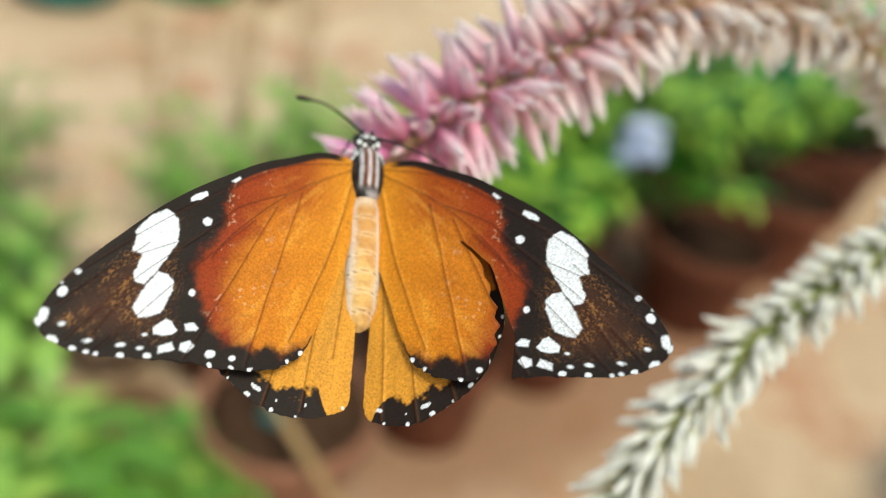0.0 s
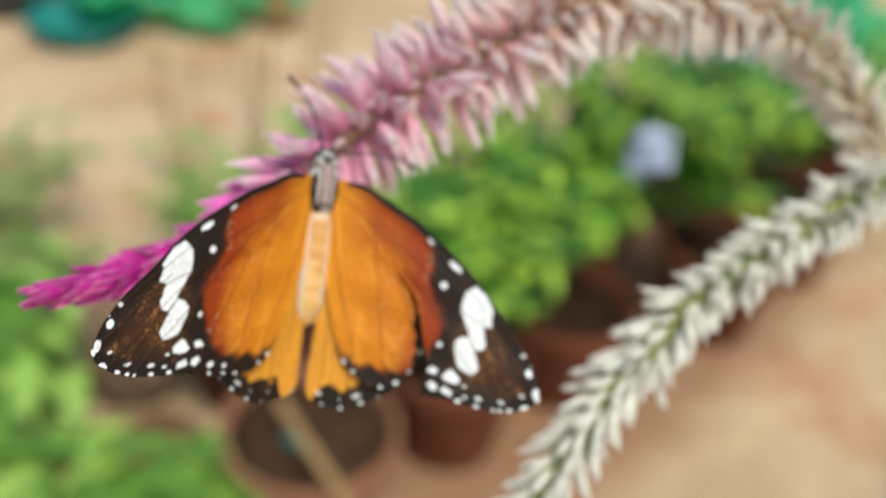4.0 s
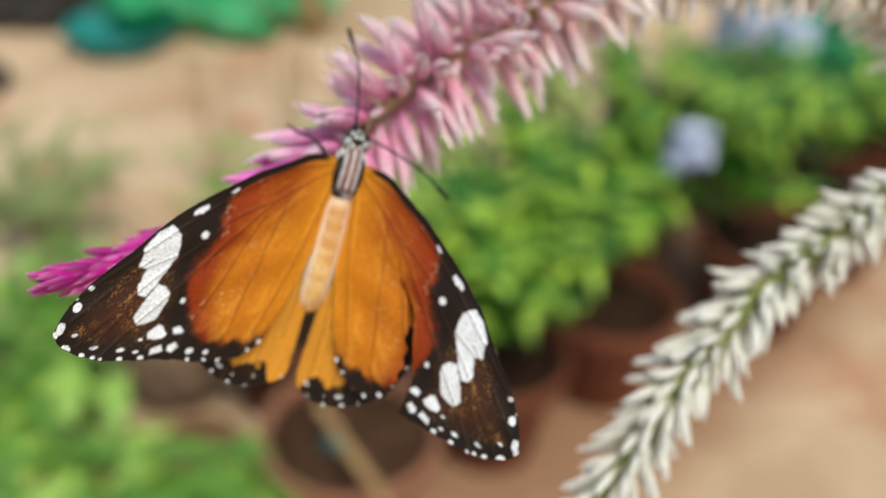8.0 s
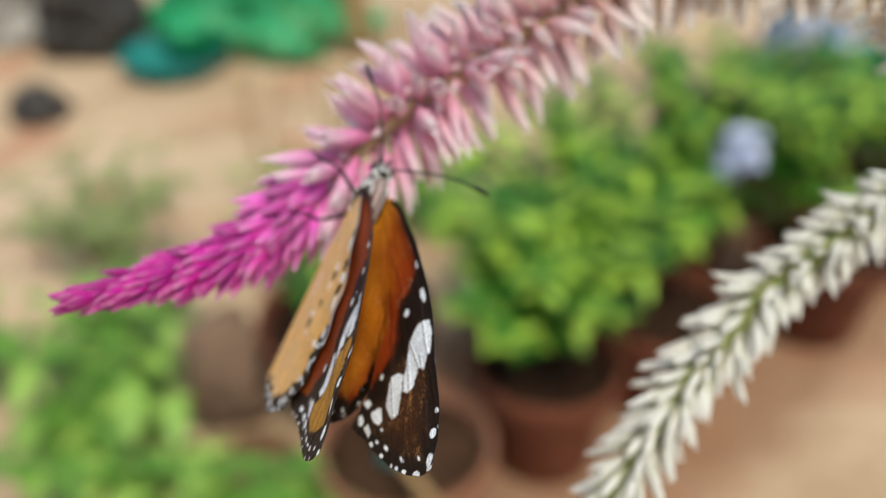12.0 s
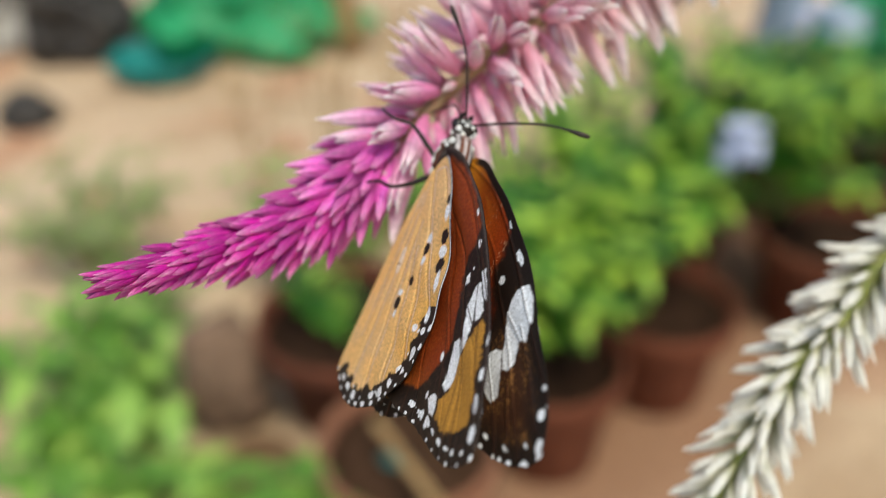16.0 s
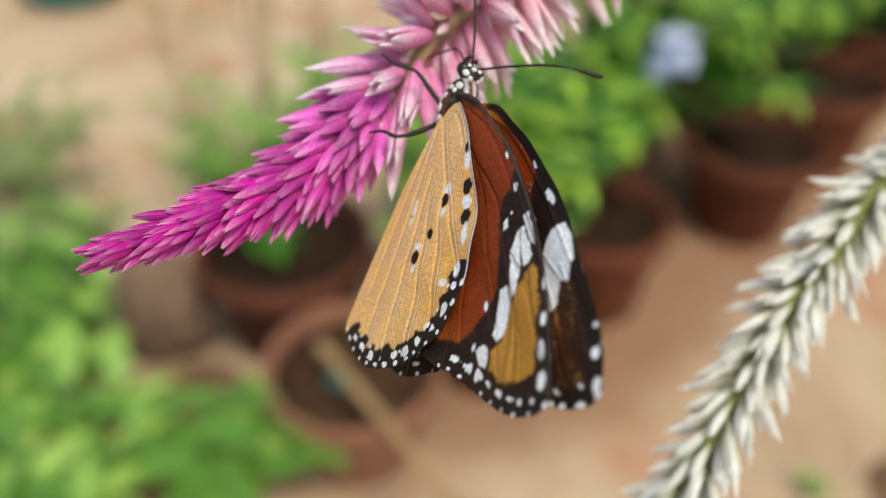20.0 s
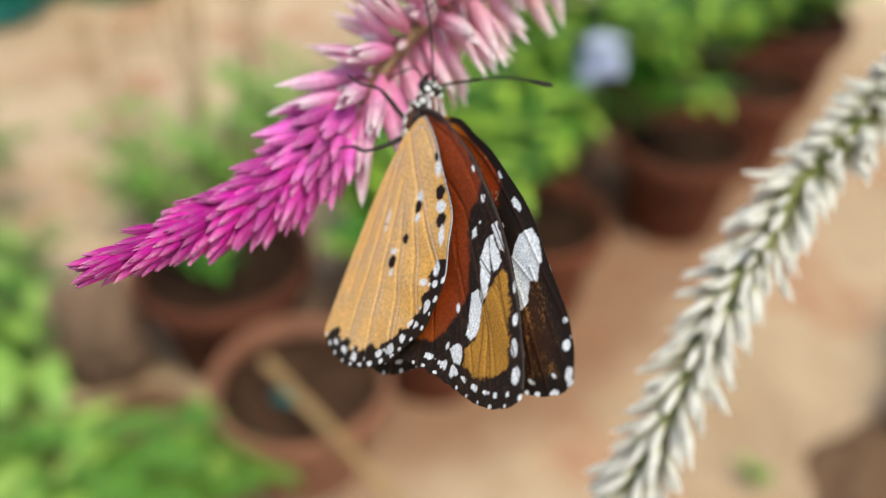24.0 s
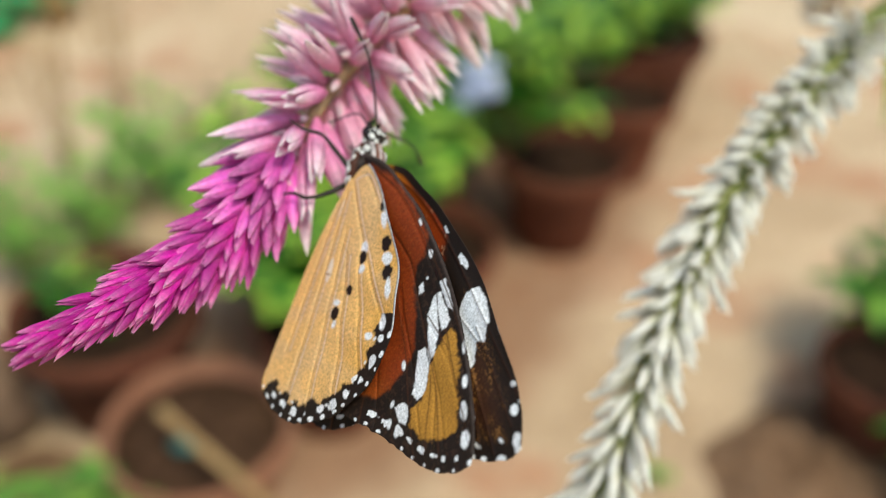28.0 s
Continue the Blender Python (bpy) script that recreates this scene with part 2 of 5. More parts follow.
def coloured_mesh(name, verts, faces, cols, smooth=True):
    me = bpy.data.meshes.new(name)
    me.from_pydata(verts.tolist() if hasattr(verts, "tolist") else verts, [], faces.tolist() if hasattr(faces, "tolist") else faces)
    att = me.color_attributes.new("Col", "FLOAT_COLOR", "POINT")
    att.data.foreach_set("color", np.ascontiguousarray(cols, np.float32).ravel())
    me.polygons.foreach_set("use_smooth", [smooth] * len(me.polygons))
    me.update()
    return me


# ---------------- ground ----------------
def ground():
    bm = bmesh.new()
    xs = sorted(set([-400, -120, -40, -12, -6] + [-4 + 0.08 * i for i in range(101)] + [6, 12, 40, 120, 400]))
    ys = sorted(set([-400, -120, -40, -12, -4] + [-2 + 0.08 * i for i in range(101)] + [8, 14, 40, 120, 400]))
    grid = [[bm.verts.new((x, y, 0.012 * noise.fractal(Vector((x * 2.2, y * 2.2, 0)), 1, 2, 4) if abs(x) < 5 and abs(y) < 7 else 0)) for x in xs] for y in ys]
    for a, b in zip(grid[:-1], grid[1:]):
        for i in range(len(xs) - 1):
            bm.faces.new((a[i], a[i + 1], b[i + 1], b[i]))
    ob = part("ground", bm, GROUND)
    return tagged(ob, "sandy tan earth with reddish patches and grit", "ground", kind="structure")


ground()


# ---------------- the flowering plant ----------------
def floret_mesh(name, length, width, colour, base_colour, seed, open_=0.0, tepals=4, pale=0.4, tone_of=1.0, keen=1.2):
    """A papery floret of slim, pointed, keeled bracts standing close together; it grows along +z."""
    rnd = random.Random(seed)
    sides, rows = 8, 9
    verts, faces, cols = [], [], []
    for k in range(tepals):
        ang = 2 * math.pi * k / tepals + rnd.uniform(-0.4, 0.4)
        lean = (0.02 + open_) * rnd.uniform(0.4, 1.5)
        L = length * rnd.uniform(0.78, 1.0)
        o = len(verts)
        shade = tone_of * rnd.uniform(0.88, 1.12)
        out = Vector((math.cos(ang), math.sin(ang), 0))
        along = Vector((-math.sin(ang), math.cos(ang), 0))
        for i in range(rows + 1):
            s = i / rows
            r = width * 0.5 * 1.55 * (s + 0.05) ** 0.5 * max(0.0, 1.0 - s) ** 0.72 + 0.00002
            c = out * (width * 0.22 * math.sin(math.pi * min(1, s * 1.1)) + lean * L * s * s)
            for q in range(sides):
                a = 2 * math.pi * q / sides
                p = c + along * (r * math.cos(a)) + out * (r * 0.5 * math.sin(a))
                verts.append((p.x, p.y, L * s))
                f = min(1, s * 2.0) ** 1.2
                streak = 0.93 + 0.2 * (q % 2) + 0.06 * rnd.random()
                tone = [(base_colour[j] * (1 - f) + colour[j] * f) * shade * streak for j in range(3)]
                w = max(0, (s - 0.42) / 0.58) ** keen * pale
                cols.append([min(0.95, tone[j] * (1 - w) + 0.88 * w) for j in range(3)] + [1])
        for i in range(rows):
            for q in range(sides):
                faces.append((o + i * sides + q, o + i * sides + (q + 1) % sides, o + (i + 1) * sides + (q + 1) % sides, o + (i + 1) * sides + q))
    me = coloured_mesh(name, np.array(verts), faces, np.array(cols))
    me.materials.append(PETAL)
    return me


def lerp_stops(stops, s):
    for (a, ca), (b, cb) in zip(stops[:-1], stops[1:]):
        if s <= b:
            f = (s - a) / (b - a)
            return tuple(x * (1 - f) + y * f for x, y in zip(ca, cb))
    return stops[-1][1]


# the gap in the bracts where the butterfly clings, from the foot of the plant
PERCH = Vector((-0.1415, -0.0592, 0.8957))


def place_florets(owner, path, count, profile, meshes, seed, droop=0.2):
    """Florets in a spiral along the path; profile(s) gives reach of the foot, tilt off the axis in degrees, and size."""
    rnd = random.Random(seed)
    seg = np.linalg.norm(np.diff(path, axis=0), axis=1)
    run = np.concatenate([[0], np.cumsum(seg)])
    run /= run[-1]
    for i in range(count):
        s = (i + 0.5) / count
        s = profile(s)[3]
        q = np.array([np.interp(s, run, path[:, j]) for j in range(3)])
        q2 = np.array([np.interp(min(1, s + 0.01), run, path[:, j]) for j in range(3)])
        q1 = np.array([np.interp(max(0, s - 0.01), run, path[:, j]) for j in range(3)])
        axis = Vector(q1 - q2).normalized()
        reach, tilt, size, _ = profile((i + 0.5) / count)
        a = i * 2.39996 + rnd.uniform(-0.25, 0.25)
        side = axis.orthogonal().normalized()
        over = axis.cross(side)
        out = side * math.cos(a) + over * math.sin(a)
        tl = radians(tilt + rnd.uniform(-14, 14) * (0.45 if tilt < 38 else 1))
        way = (axis * math.cos(tl) + out * math.sin(tl)).normalized()
        # weight pulls the open ones down a little
        way = (way + Vector((0, 0, -0.04 if s < 0.4 and tilt > 60 else -droop)) * (tilt / 60)).normalized()
        m = Matrix.Translation(Vector(q) + out * reach) @ way.to_track_quat("Z", "Y").to_matrix().to_4x4() @ Matrix.Rotation(rnd.uniform(0, 6.3), 4, "Z") @ Matrix.Scale(size * rnd.uniform(0.8, 1.15), 4)
        foot, tip = Vector(q) + out * reach, Vector(q) + out * reach + way * 0.0095 * size
        if min((foot.lerp(tip, k / 8) - PERCH).length for k in range(3, 9)) < 0.0043:
            continue
        k = min(len(meshes) - 1, int(s * len(meshes)))
        ob = new("bract", meshes[k][i % len(meshes[k])])
        ob.parent = owner
        ob.matrix_local = m


def celosia():
    plant = thing("celosia_plant", (0.14, 0.15, 0.0), "celosia with arching spikes, magenta at one tip, fading to straw white", "flower")
    o = Vector((0.14, 0.15, 0.0))
    arch = spline([(-0.0331, 0.0754, 0.8914), (-0.0249, 0.0814, 0.8903), (-0.017, 0.0875, 0.8902), (-0.010, 0.0940, 0.8928), (-0.003, 0.1005, 0.8968),
                   (0.006, 0.107, 0.9015), (0.015, 0.112, 0.905), (0.026, 0.119, 0.909), (0.037, 0.1255, 0.911), (0.047, 0.131, 0.910),
                   (0.059, 0.135, 0.908), (0.071, 0.1385, 0.9045), (0.081, 0.139, 0.898), (0.0885, 0.1345, 0.8905), (0.0918, 0.1265, 0.8838)], 120) - np.array(o)
    spike = new("spike")
    spike.parent = plant
    spike["label"] = "long spike fading from magenta through pink to straw"
    part("spike_stem", tube(bmesh.new(), arch, np.linspace(0.0006, 0.0014, len(arch)), 8), SPIKE_STEM, spike)
    stops = [(0.0, srgb(204, 12, 158)), (0.10, srgb(206, 22, 164)), (0.17, srgb(226, 84, 192)), (0.22, srgb(246, 152, 208)), (0.28, srgb(250, 186, 214)),
             (0.36, srgb(248, 198, 212)), (0.46, srgb(242, 208, 208)), (0.6, srgb(240, 220, 208)), (1.0, srgb(236, 226, 210))]
    bases = [(0.0, srgb(222, 52, 170)), (0.22, srgb(244, 146, 198)), (0.36, srgb(244, 172, 190)), (0.5, srgb(236, 190, 172)), (1.0, srgb(230, 204, 168))]
    n = 20
    meshes = [[floret_mesh("bract", 0.0080 if k < 4 else 0.0098, 0.00185 if k < 4 else 0.0021, lerp_stops(stops, (k + 0.5) / n), lerp_stops(bases, (k + 0.5) / n), 40 * k + v,
                           0.006 if k < 4 else (0.02, 0.04, 0.10, 0.06)[v], 4, (0.2, 0.34, 0.5, 0.26)[v] if k < 4 else 0.9, (0.72, 1.0, 1.16, 0.86)[v] if k < 4 else (0.92, 1.0, 1.06, 0.97)[v], 3.0 if k < 4 else 1.2) for v in range(4)] for k in range(n)]

    def shape(s):
        reach = 0.0003 + 0.0012 * min(1, s / 0.2)
        if s < 0.2:
            return reach, 10 + 28 * s / 0.2, 0.53 + 0.45 * s / 0.2, s
        if s < 0.3:
            return reach, 36 + 42 * (s - 0.2) / 0.08 if s < 0.28 else 78, 1.0 + 0.04 * (s - 0.2) / 0.1, s
        return reach, 79 - 24 * max(0, min(1, (s - 0.68) / 0.12)), 1.04 - 0.14 * min(1, (s - 0.3) / 0.3) - 0.2 * max(0, min(1, (s - 0.68) / 0.12)), s

    for name, label, lo, hi, count in (("fresh_section", "packed magenta bracts", 0.0, 0.2, 280), ("opening_section", "spreading pink bracts", 0.2, 0.44, 98), ("old_section", "straw-pale drooping bracts", 0.44, 1.0, 270)):
        section = new(name)
        section.parent = spike
        section["label"] = label
        place_florets(section, arch, count, lambda i, lo=lo, hi=hi: shape(lo + (hi - lo) * i), meshes, 3 + count)
    # small unopened buds between the spread bracts
    buds = new("bud_section")
    buds.parent = spike
    buds["label"] = "small pale unopened buds"
    bud = [[floret_mesh("bud", 0.0040, 0.0013, srgb(246, 206, 220), srgb(232, 150, 184), 700 + v, 0.0, 4, 0.8) for v in range(3)]]
    place_florets(buds, arch, 110, lambda i: (0.0012, 58, 0.9, 0.17 + 0.31 * i), bud, 77)
    # the second spike, gone to white seed
    pale = spline([(0.0930, 0.1235, 0.8837), (0.0800, 0.1136, 0.8838), (0.0682, 0.1067, 0.8820), (0.0577, 0.0998, 0.8792), (0.0480, 0.0936, 0.8758),
                   (0.0423, 0.0890, 0.8714), (0.0362, 0.0845, 0.8675), (0.0315, 0.0805, 0.8615), (0.0270, 0.0765, 0.8555), (0.0225, 0.0730, 0.8485), (0.0180, 0.0700, 0.8410)], 90)[::-1] - np.array(o)
    white = new("white_spike")
    white.parent = plant
    white["label"] = "older spike gone to dry white bracts"
    part("spike_stem", tube(bmesh.new(), pale, np.linspace(0.0008, 0.0017, len(pale)), 8), STEM_G, white)
    ws = [[floret_mesh("dry_bract", 0.0072, 0.00135, lerp_stops([(0, srgb(236, 234, 226)), (1, srgb(240, 238, 228))], k / 3), srgb(150, 152, 96), 900 + 40 * k + v, 0.05, 4, 0.6) for v in range(4)] for k in range(4)]

    def wprofile(i):
        return 0.0010, 46 + 8 * i, 0.70 + 0.34 * abs(math.sin(i * 71.3)), i

    place_florets(white, pale, 400, wprofile, ws, 8, 0.34)
    # the stalk that carries both, and its leaves
    stalk = spline([(0.0922, 0.1240, 0.8830), (0.106, 0.127, 0.886), (0.14, 0.135, 0.884), (0.185, 0.142, 0.86), (0.215, 0.148, 0.80), (0.2, 0.15, 0.5), (0.16, 0.15, 0.2), (0.14, 0.15, 0.0)], 40) - np.array(o)
    part("stalk", tube(bmesh.new(), stalk, np.linspace(0.0019, 0.0045, len(stalk)), 8), STEM_G, plant)
    for base, way, length in ((stalk[3], (0.25, -0.25, -1.0), 0.022), (stalk[9], (0.8, 0.3, 0.1), 0.05), (stalk[20], (0.6, 0.8, 0.2), 0.07), (stalk[26], (0.9, -0.2, 0.2), 0.07)):
        bm = bmesh.new()
        add_leaf(bm, base, way, length, length * 0.3, 0.5, 0.25, 7)
        part("leaf", bm, LEAF, plant)
    return plant


celosia()


# ---------------- the butterfly ----------------
MM = 0.000925  # the insect's own unit of length


def vnoise(u, v, scale, seed):
    """Smooth value noise over a plane, 0 to 1."""
    x, y = np.asarray(u) * scale + seed * 17.3, np.asarray(v) * scale + seed * 9.1
    xi, yi = np.floor(x), np.floor(y)
    fx, fy = x - xi, y - yi
    fx, fy = fx * fx * (3 - 2 * fx), fy * fy * (3 - 2 * fy)
    h = lambda a, b: np.modf(np.abs(np.sin(a * 127.1 + b * 311.7 + seed) * 43758.5453))[0]
    return (h(xi, yi) * (1 - fx) + h(xi + 1, yi) * fx) * (1 - fy) + (h(xi, yi + 1) * (1 - fx) + h(xi + 1, yi + 1) * fx) * fy


def ease(a, b, x):
    t = np.clip((x - a) / (b - a), 0, 1)
    return t * t * (3 - 2 * t)


def over(base, colour, f):
    return base * (1 - f[:, None]) + np.array(colour[:3])[None] * f[:, None]


def ellipses(u, v, spots, soft=0.16, rough=0.0):
    f = np.zeros_like(u)
    for cu, cv, ru, rv, turn in spots:
        c, s = math.cos(radians(turn)), math.sin(radians(turn))
        du, dv = u - cu, v - cv
        q = np.sqrt(((du * c + dv * s) / ru) ** 2 + ((dv * c - du * s) / rv) ** 2)
        f = np.maximum(f, 1 - ease(1 - soft / min(ru, rv), 1 + soft / min(ru, rv), q + rough * (vnoise(u, v, 3.0, 4) - 0.5)))
    return f


def patch(u, v, outline, soft=0.14, rough=0.3, grain=2.6):
    """How far inside a closed outline each point lies, 0 to 1 across a soft, slightly ragged rim."""
    q = np.array(outline, float)
    best, inside = np.full_like(u, 1e9), np.zeros(len(u), bool)
    for a, b in zip(q, np.roll(q, -1, 0)):
        ab = b - a
        t = np.clip(((u - a[0]) * ab[0] + (v - a[1]) * ab[1]) / (ab @ ab + 1e-9), 0, 1)
        best = np.minimum(best, np.hypot(u - a[0] - t * ab[0], v - a[1] - t * ab[1]))
        if a[1] != b[1]:
            cross = (a[1] > v) != (b[1] > v)
            inside ^= cross & (u < (b[0] - a[0]) * (v - a[1]) / (b[1] - a[1]) + a[0])
    return ease(-soft, soft, np.where(inside, best, -best) + rough * (fbm(u, v, grain, 4) - 0.5))


def patches(u, v, outlines, soft=0.12, rough=0.3):
    f = np.zeros_like(u)
    for outline in outlines:
        f = np.maximum(f, patch(u, v, outline, soft, rough))
    return f


def near_lines(u, v, lines):
    d = np.full_like(u, 99.0)
    for line in lines:
        line = spline(line, 10)
        for a, b in zip(line[:-1], line[1:]):
            ab = b - a
            t = np.clip(((u - a[0]) * ab[0] + (v - a[1]) * ab[1]) / (ab @ ab), 0, 1)
            d = np.minimum(d, np.hypot(u - a[0] - t * ab[0], v - a[1] - t * ab[1]))
    return d


FORE = [(0, 0), (1.4, 0.6), (4.2, 0.6), (7.8, -0.5), (11.7, -1.7), (15.2, -3.3), (18.7, -5.0), (22.3, -7.2), (26.2, -10.2), (29.7, -13.0), (32.3, -15.6),
        (33.6, -17.6), (33.9, -18.8), (32.7, -20.2), (29.6, -21.5), (25.2, -21.9), (20.9, -22.3), (17.3, -22.9), (13.9, -23.2), (11.0, -22.7), (8.9, -21.6),
        (7.6, -20.2), (4.8, -15.6), (1.9, -10.5), (0.1, -4)]
HIND = [(-0.2, 1.2), (1.6, 2.9), (4.2, 1.2), (6.6, -1.4), (9.2, -4.2), (11.6, -7.6), (12.9, -11.8), (13.3, -15.0), (12.8, -17.6), (11.8, -19.8), (9.9, -22.0), (7.6, -23.6),
        (4.2, -25.0), (0.9, -25.2), (-1.7, -24.4), (-3.8, -23.0), (-3.9, -20.5), (-3.3, -14.0), (-2.4, -6.5), (-1.0, -1.0)]
# the other hindwing's inner margin is rubbed narrower
HIND_WORN = HIND[:13] + [(1.6, -25.0), (-0.1, -24.6), (-1.2, -23.2), (-1.2, -20.0), (-0.9, -14.0), (-1.0, -6.5), (-0.8, -1.0)]
FORE_VEINS = [[(24.4, -14.6), (28.6, -20.4)], [(23.2, -10.2), (31.6, -16.4)], [(20.3, -10.2), (24.8, -11.6)], [(0.3, -0.3), (8, -1.2), (16, -4.6), (24, -9), (32.5, -14.5)], [(0.3, -1), (8, -4.5), (14.5, -9.5), (16.5, -12)],
              [(8, -4.5), (13.5, -6.2), (16.5, -8.5), (22, -12.3), (26, -15.5), (30.4, -19.8)], [(12, -7.8), (20, -14.5), (28, -22)], [(9.5, -6.2), (14, -14), (19, -22.6)],
              [(6.5, -4.4), (9.5, -13), (13, -23.4)], [(0.2, -2.5), (3.5, -11), (8.5, -21)]]
HIND_VEINS = [[(0.5, -0.5), (2.6, 0.1), (5.7, -2.7)], [(0.5, -0.5), (3.3, -4.3), (5.2, -6.8), (7.2, -9.0), (12.0, -14.4)], [(5.2, -6.8), (6.6, -11.0), (8.6, -15.0), (11.2, -20.6)],
              [(3.6, -8.6), (5.3, -13.5), (6.9, -18.0), (9.0, -25.0)], [(2.2, -6.0), (3.3, -14.0), (4.2, -20.0), (5.0, -26.6)], [(0.3, -2.0), (0.9, -10.0), (1.2, -18.0), (1.2, -26.0)],
              [(-0.4, -3.0), (-0.9, -12.0), (-1.1, -20.0)]]
BAND = [[(21.7, -6.5), (21.0, -6.9), (20.4, -7.7), (20.2, -8.9), (20.2, -10.1), (20.8, -11.4), (21.6, -12.5), (22.4, -13.7), (23.4, -14.7), (24.3, -14.3), (24.5, -13.5), (24.0, -12.4),
         (23.8, -11.5), (24.8, -10.9), (24.6, -9.7), (24.7, -8.7), (23.8, -7.7), (23.1, -7.1)],
        [(22.0, -13.4), (21.0, -13.8), (20.4, -14.4), (20.4, -15.5), (20.8, -16.5), (21.4, -17.8), (22.6, -18.1), (23.6, -18.1), (24.2, -17.1), (23.8, -16.1), (23.3, -15.1), (22.6, -14.2)]]
SMALL = [[(21.5, -18.9), (20.8, -18.4), (20.2, -18.8), (19.7, -19.7), (20.0, -20.1), (21.2, -20.2), (22.0, -20.0), (22.0, -19.3)], [(19.0, -19.1), (18.1, -19.0), (17.6, -19.6), (17.9, -19.9), (18.9, -19.8)],
         [(21.5, -21.3), (20.2, -21.0), (19.9, -21.7), (20.4, -21.9), (21.4, -22.0)], [(19.3, -21.1), (18.4, -20.9), (18.0, -21.5), (18.7, -22.1), (19.4, -21.8)],
         [(19.2, -5.2), (18.4, -4.7), (17.3, -4.4), (17.3, -5.0), (18.1, -5.4), (19.1, -5.6)], [(14.7, -3.2), (13.8, -2.7), (13.6, -2.9), (14.2, -3.4)], [(17.7, -7.7), (17.3, -7.5), (16.7, -7.8), (16.8, -8.4), (17.3, -8.5), (17.7, -8.2)]]
DOTS = [(18.4, -15.8, 0.32, 0.36, 0), (16.4, -22.3, 0.5, 0.4, 0), (14.2, -22.8, 0.32, 0.3, 0)]
ORANGE = [(-1.0, 1.6), (5.0, 1.2), (10.0, -0.8), (13.6, -3.0), (15.3, -4.9), (15.9, -6.8), (16.0, -8.4), (16.6, -9.7), (18.5, -11.3), (19.6, -13.5), (19.5, -15.4), (18.8, -17.6), (18.2, -19.4), (17.0, -20.5),
          (15.0, -20.8), (13.6, -21.3), (12.4, -20.9), (11.0, -21.6), (8.6, -20.6), (6.9, -19.4), (4.0, -15.5), (0.5, -10.0), (-1.0, -4.0)]
# the underside: streaks of the white band, the ochre tip and the red-brown field
STREAKS = [[(19.4, -6.9), (20.0, -6.3), (21.0, -6.9), (22.9, -8.4), (21.9, -8.4), (20.1, -7.4)], [(19.8, -7.9), (20.1, -7.6), (21.4, -8.4), (23.0, -9.3), (23.1, -10.0), (22.8, -10.6), (21.3, -9.5)],
           [(20.1, -10.0), (19.6, -8.6), (19.7, -8.0), (21.2, -9.6), (22.7, -11.0), (23.6, -12.8), (23.4, -13.5), (22.7, -13.0), (21.6, -11.7)],
           [(21.4, -13.4), (22.1, -12.7), (23.5, -13.8), (24.5, -15.7), (24.7, -16.6), (24.4, -17.2), (23.6, -17.0), (22.5, -15.6)], [(17.0, -8.3), (17.3, -7.8), (18.0, -8.4), (17.6, -9.1)],
           [(22.2, -19.1), (23.1, -18.2), (23.9, -18.1), (24.5, -18.9), (24.7, -19.7), (23.7, -19.9)]]
UNDER_DOTS = [(17.6, -7.2, 0.18, 0.16, 0), (21.8, -19.0, 0.25, 0.37, 0), (22.6, -20.7, 0.29, 0.49, 30), (24.0, -20.7, 0.41, 0.61, 20), (20.5, -15.4, 0.25, 0.49, 45), (26.4, -10.6, 0.61, 0.23, -50),
              (28.7, -13.0, 0.61, 0.33, -50), (30.3, -15.2, 0.82, 0.49, -50), (32.0, -17.1, 0.82, 0.53, -50), (16.5, -5.0, 0.49, 0.30, -40), (12.9, -2.9, 0.41, 0.18, -35)]
OCHRE = [(24.3, -18.0), (24.9, -17.0), (23.8, -13.7), (23.5, -11.5), (23.6, -10.0), (24.5, -9.8), (26.3, -11.5), (28.4, -13.9), (29.6, -15.6), (30.4, -17.1), (30.0, -18.2), (29.0, -19.1), (27.5, -19.7), (26.2, -19.6), (25.0, -19.2)]
RUSSET = [(2.0, -0.2), (5.9, -0.1), (11.3, -2.0), (14.8, -3.6), (16.0, -5.6), (15.2, -6.7), (16.8, -9.1), (18.7, -10.7), (20.8, -13.4), (20.9, -14.6), (20.9, -16.4), (20.6, -17.9), (19.4, -19.6), (16.5, -20.6),
          (12.0, -21.2), (8.0, -21.6), (3.0, -14.0), (0.0, -4.0)]
APEX = [(30.0, -12.9, 0.39, 0.29, 20), (31.5, -13.9, 0.26, 0.16, 30), (31.2, -14.9, 0.52, 0.52, 0), (32.7, -17.2, 0.47, 0.71, 0), (30.8, -18.3, 0.33, 0.22, 0),
        (28.2, -20.2, 0.46, 0.22, 0), (25, -20.9, 0.46, 0.22, 0), (23.2, -21.4, 0.33, 0.19, 0), (28.2, -21.4, 0.29, 0.23, 0), (22.8, -20, 0.26, 0.16, 0)]
BLACK = srgb(32, 21, 15)
SNOW = srgb(236, 238, 245)


def margin_dots(u, v, d, arc, pitch, inset, size, lo, hi, ring):
    """Pale dots along the outer margin, each a little different in place, size and length."""
    cell = np.floor(arc / pitch)
    h = lambda k: np.modf(np.abs(np.sin(cell * k + pitch * 3.7 + inset * 11) * 9631.7))[0]
    k = arc / pitch - cell - 0.5 - 0.22 * (h(12.9) - 0.5)
    big = size * (0.62 + 0.7 * h(78.2)) * (h(3.7) > 0.06)
    q = np.hypot(k * pitch / (0.9 + 0.9 * h(41.3)), d - inset - 0.3 * size * (h(5.1) - 0.5)) / (big + 1e-6) + 0.5 * (vnoise(u, v, 3.2, 6) - 0.5)
    return (1 - ease(0.8, 1.1, q)) * ((ring > lo) & (ring < hi))


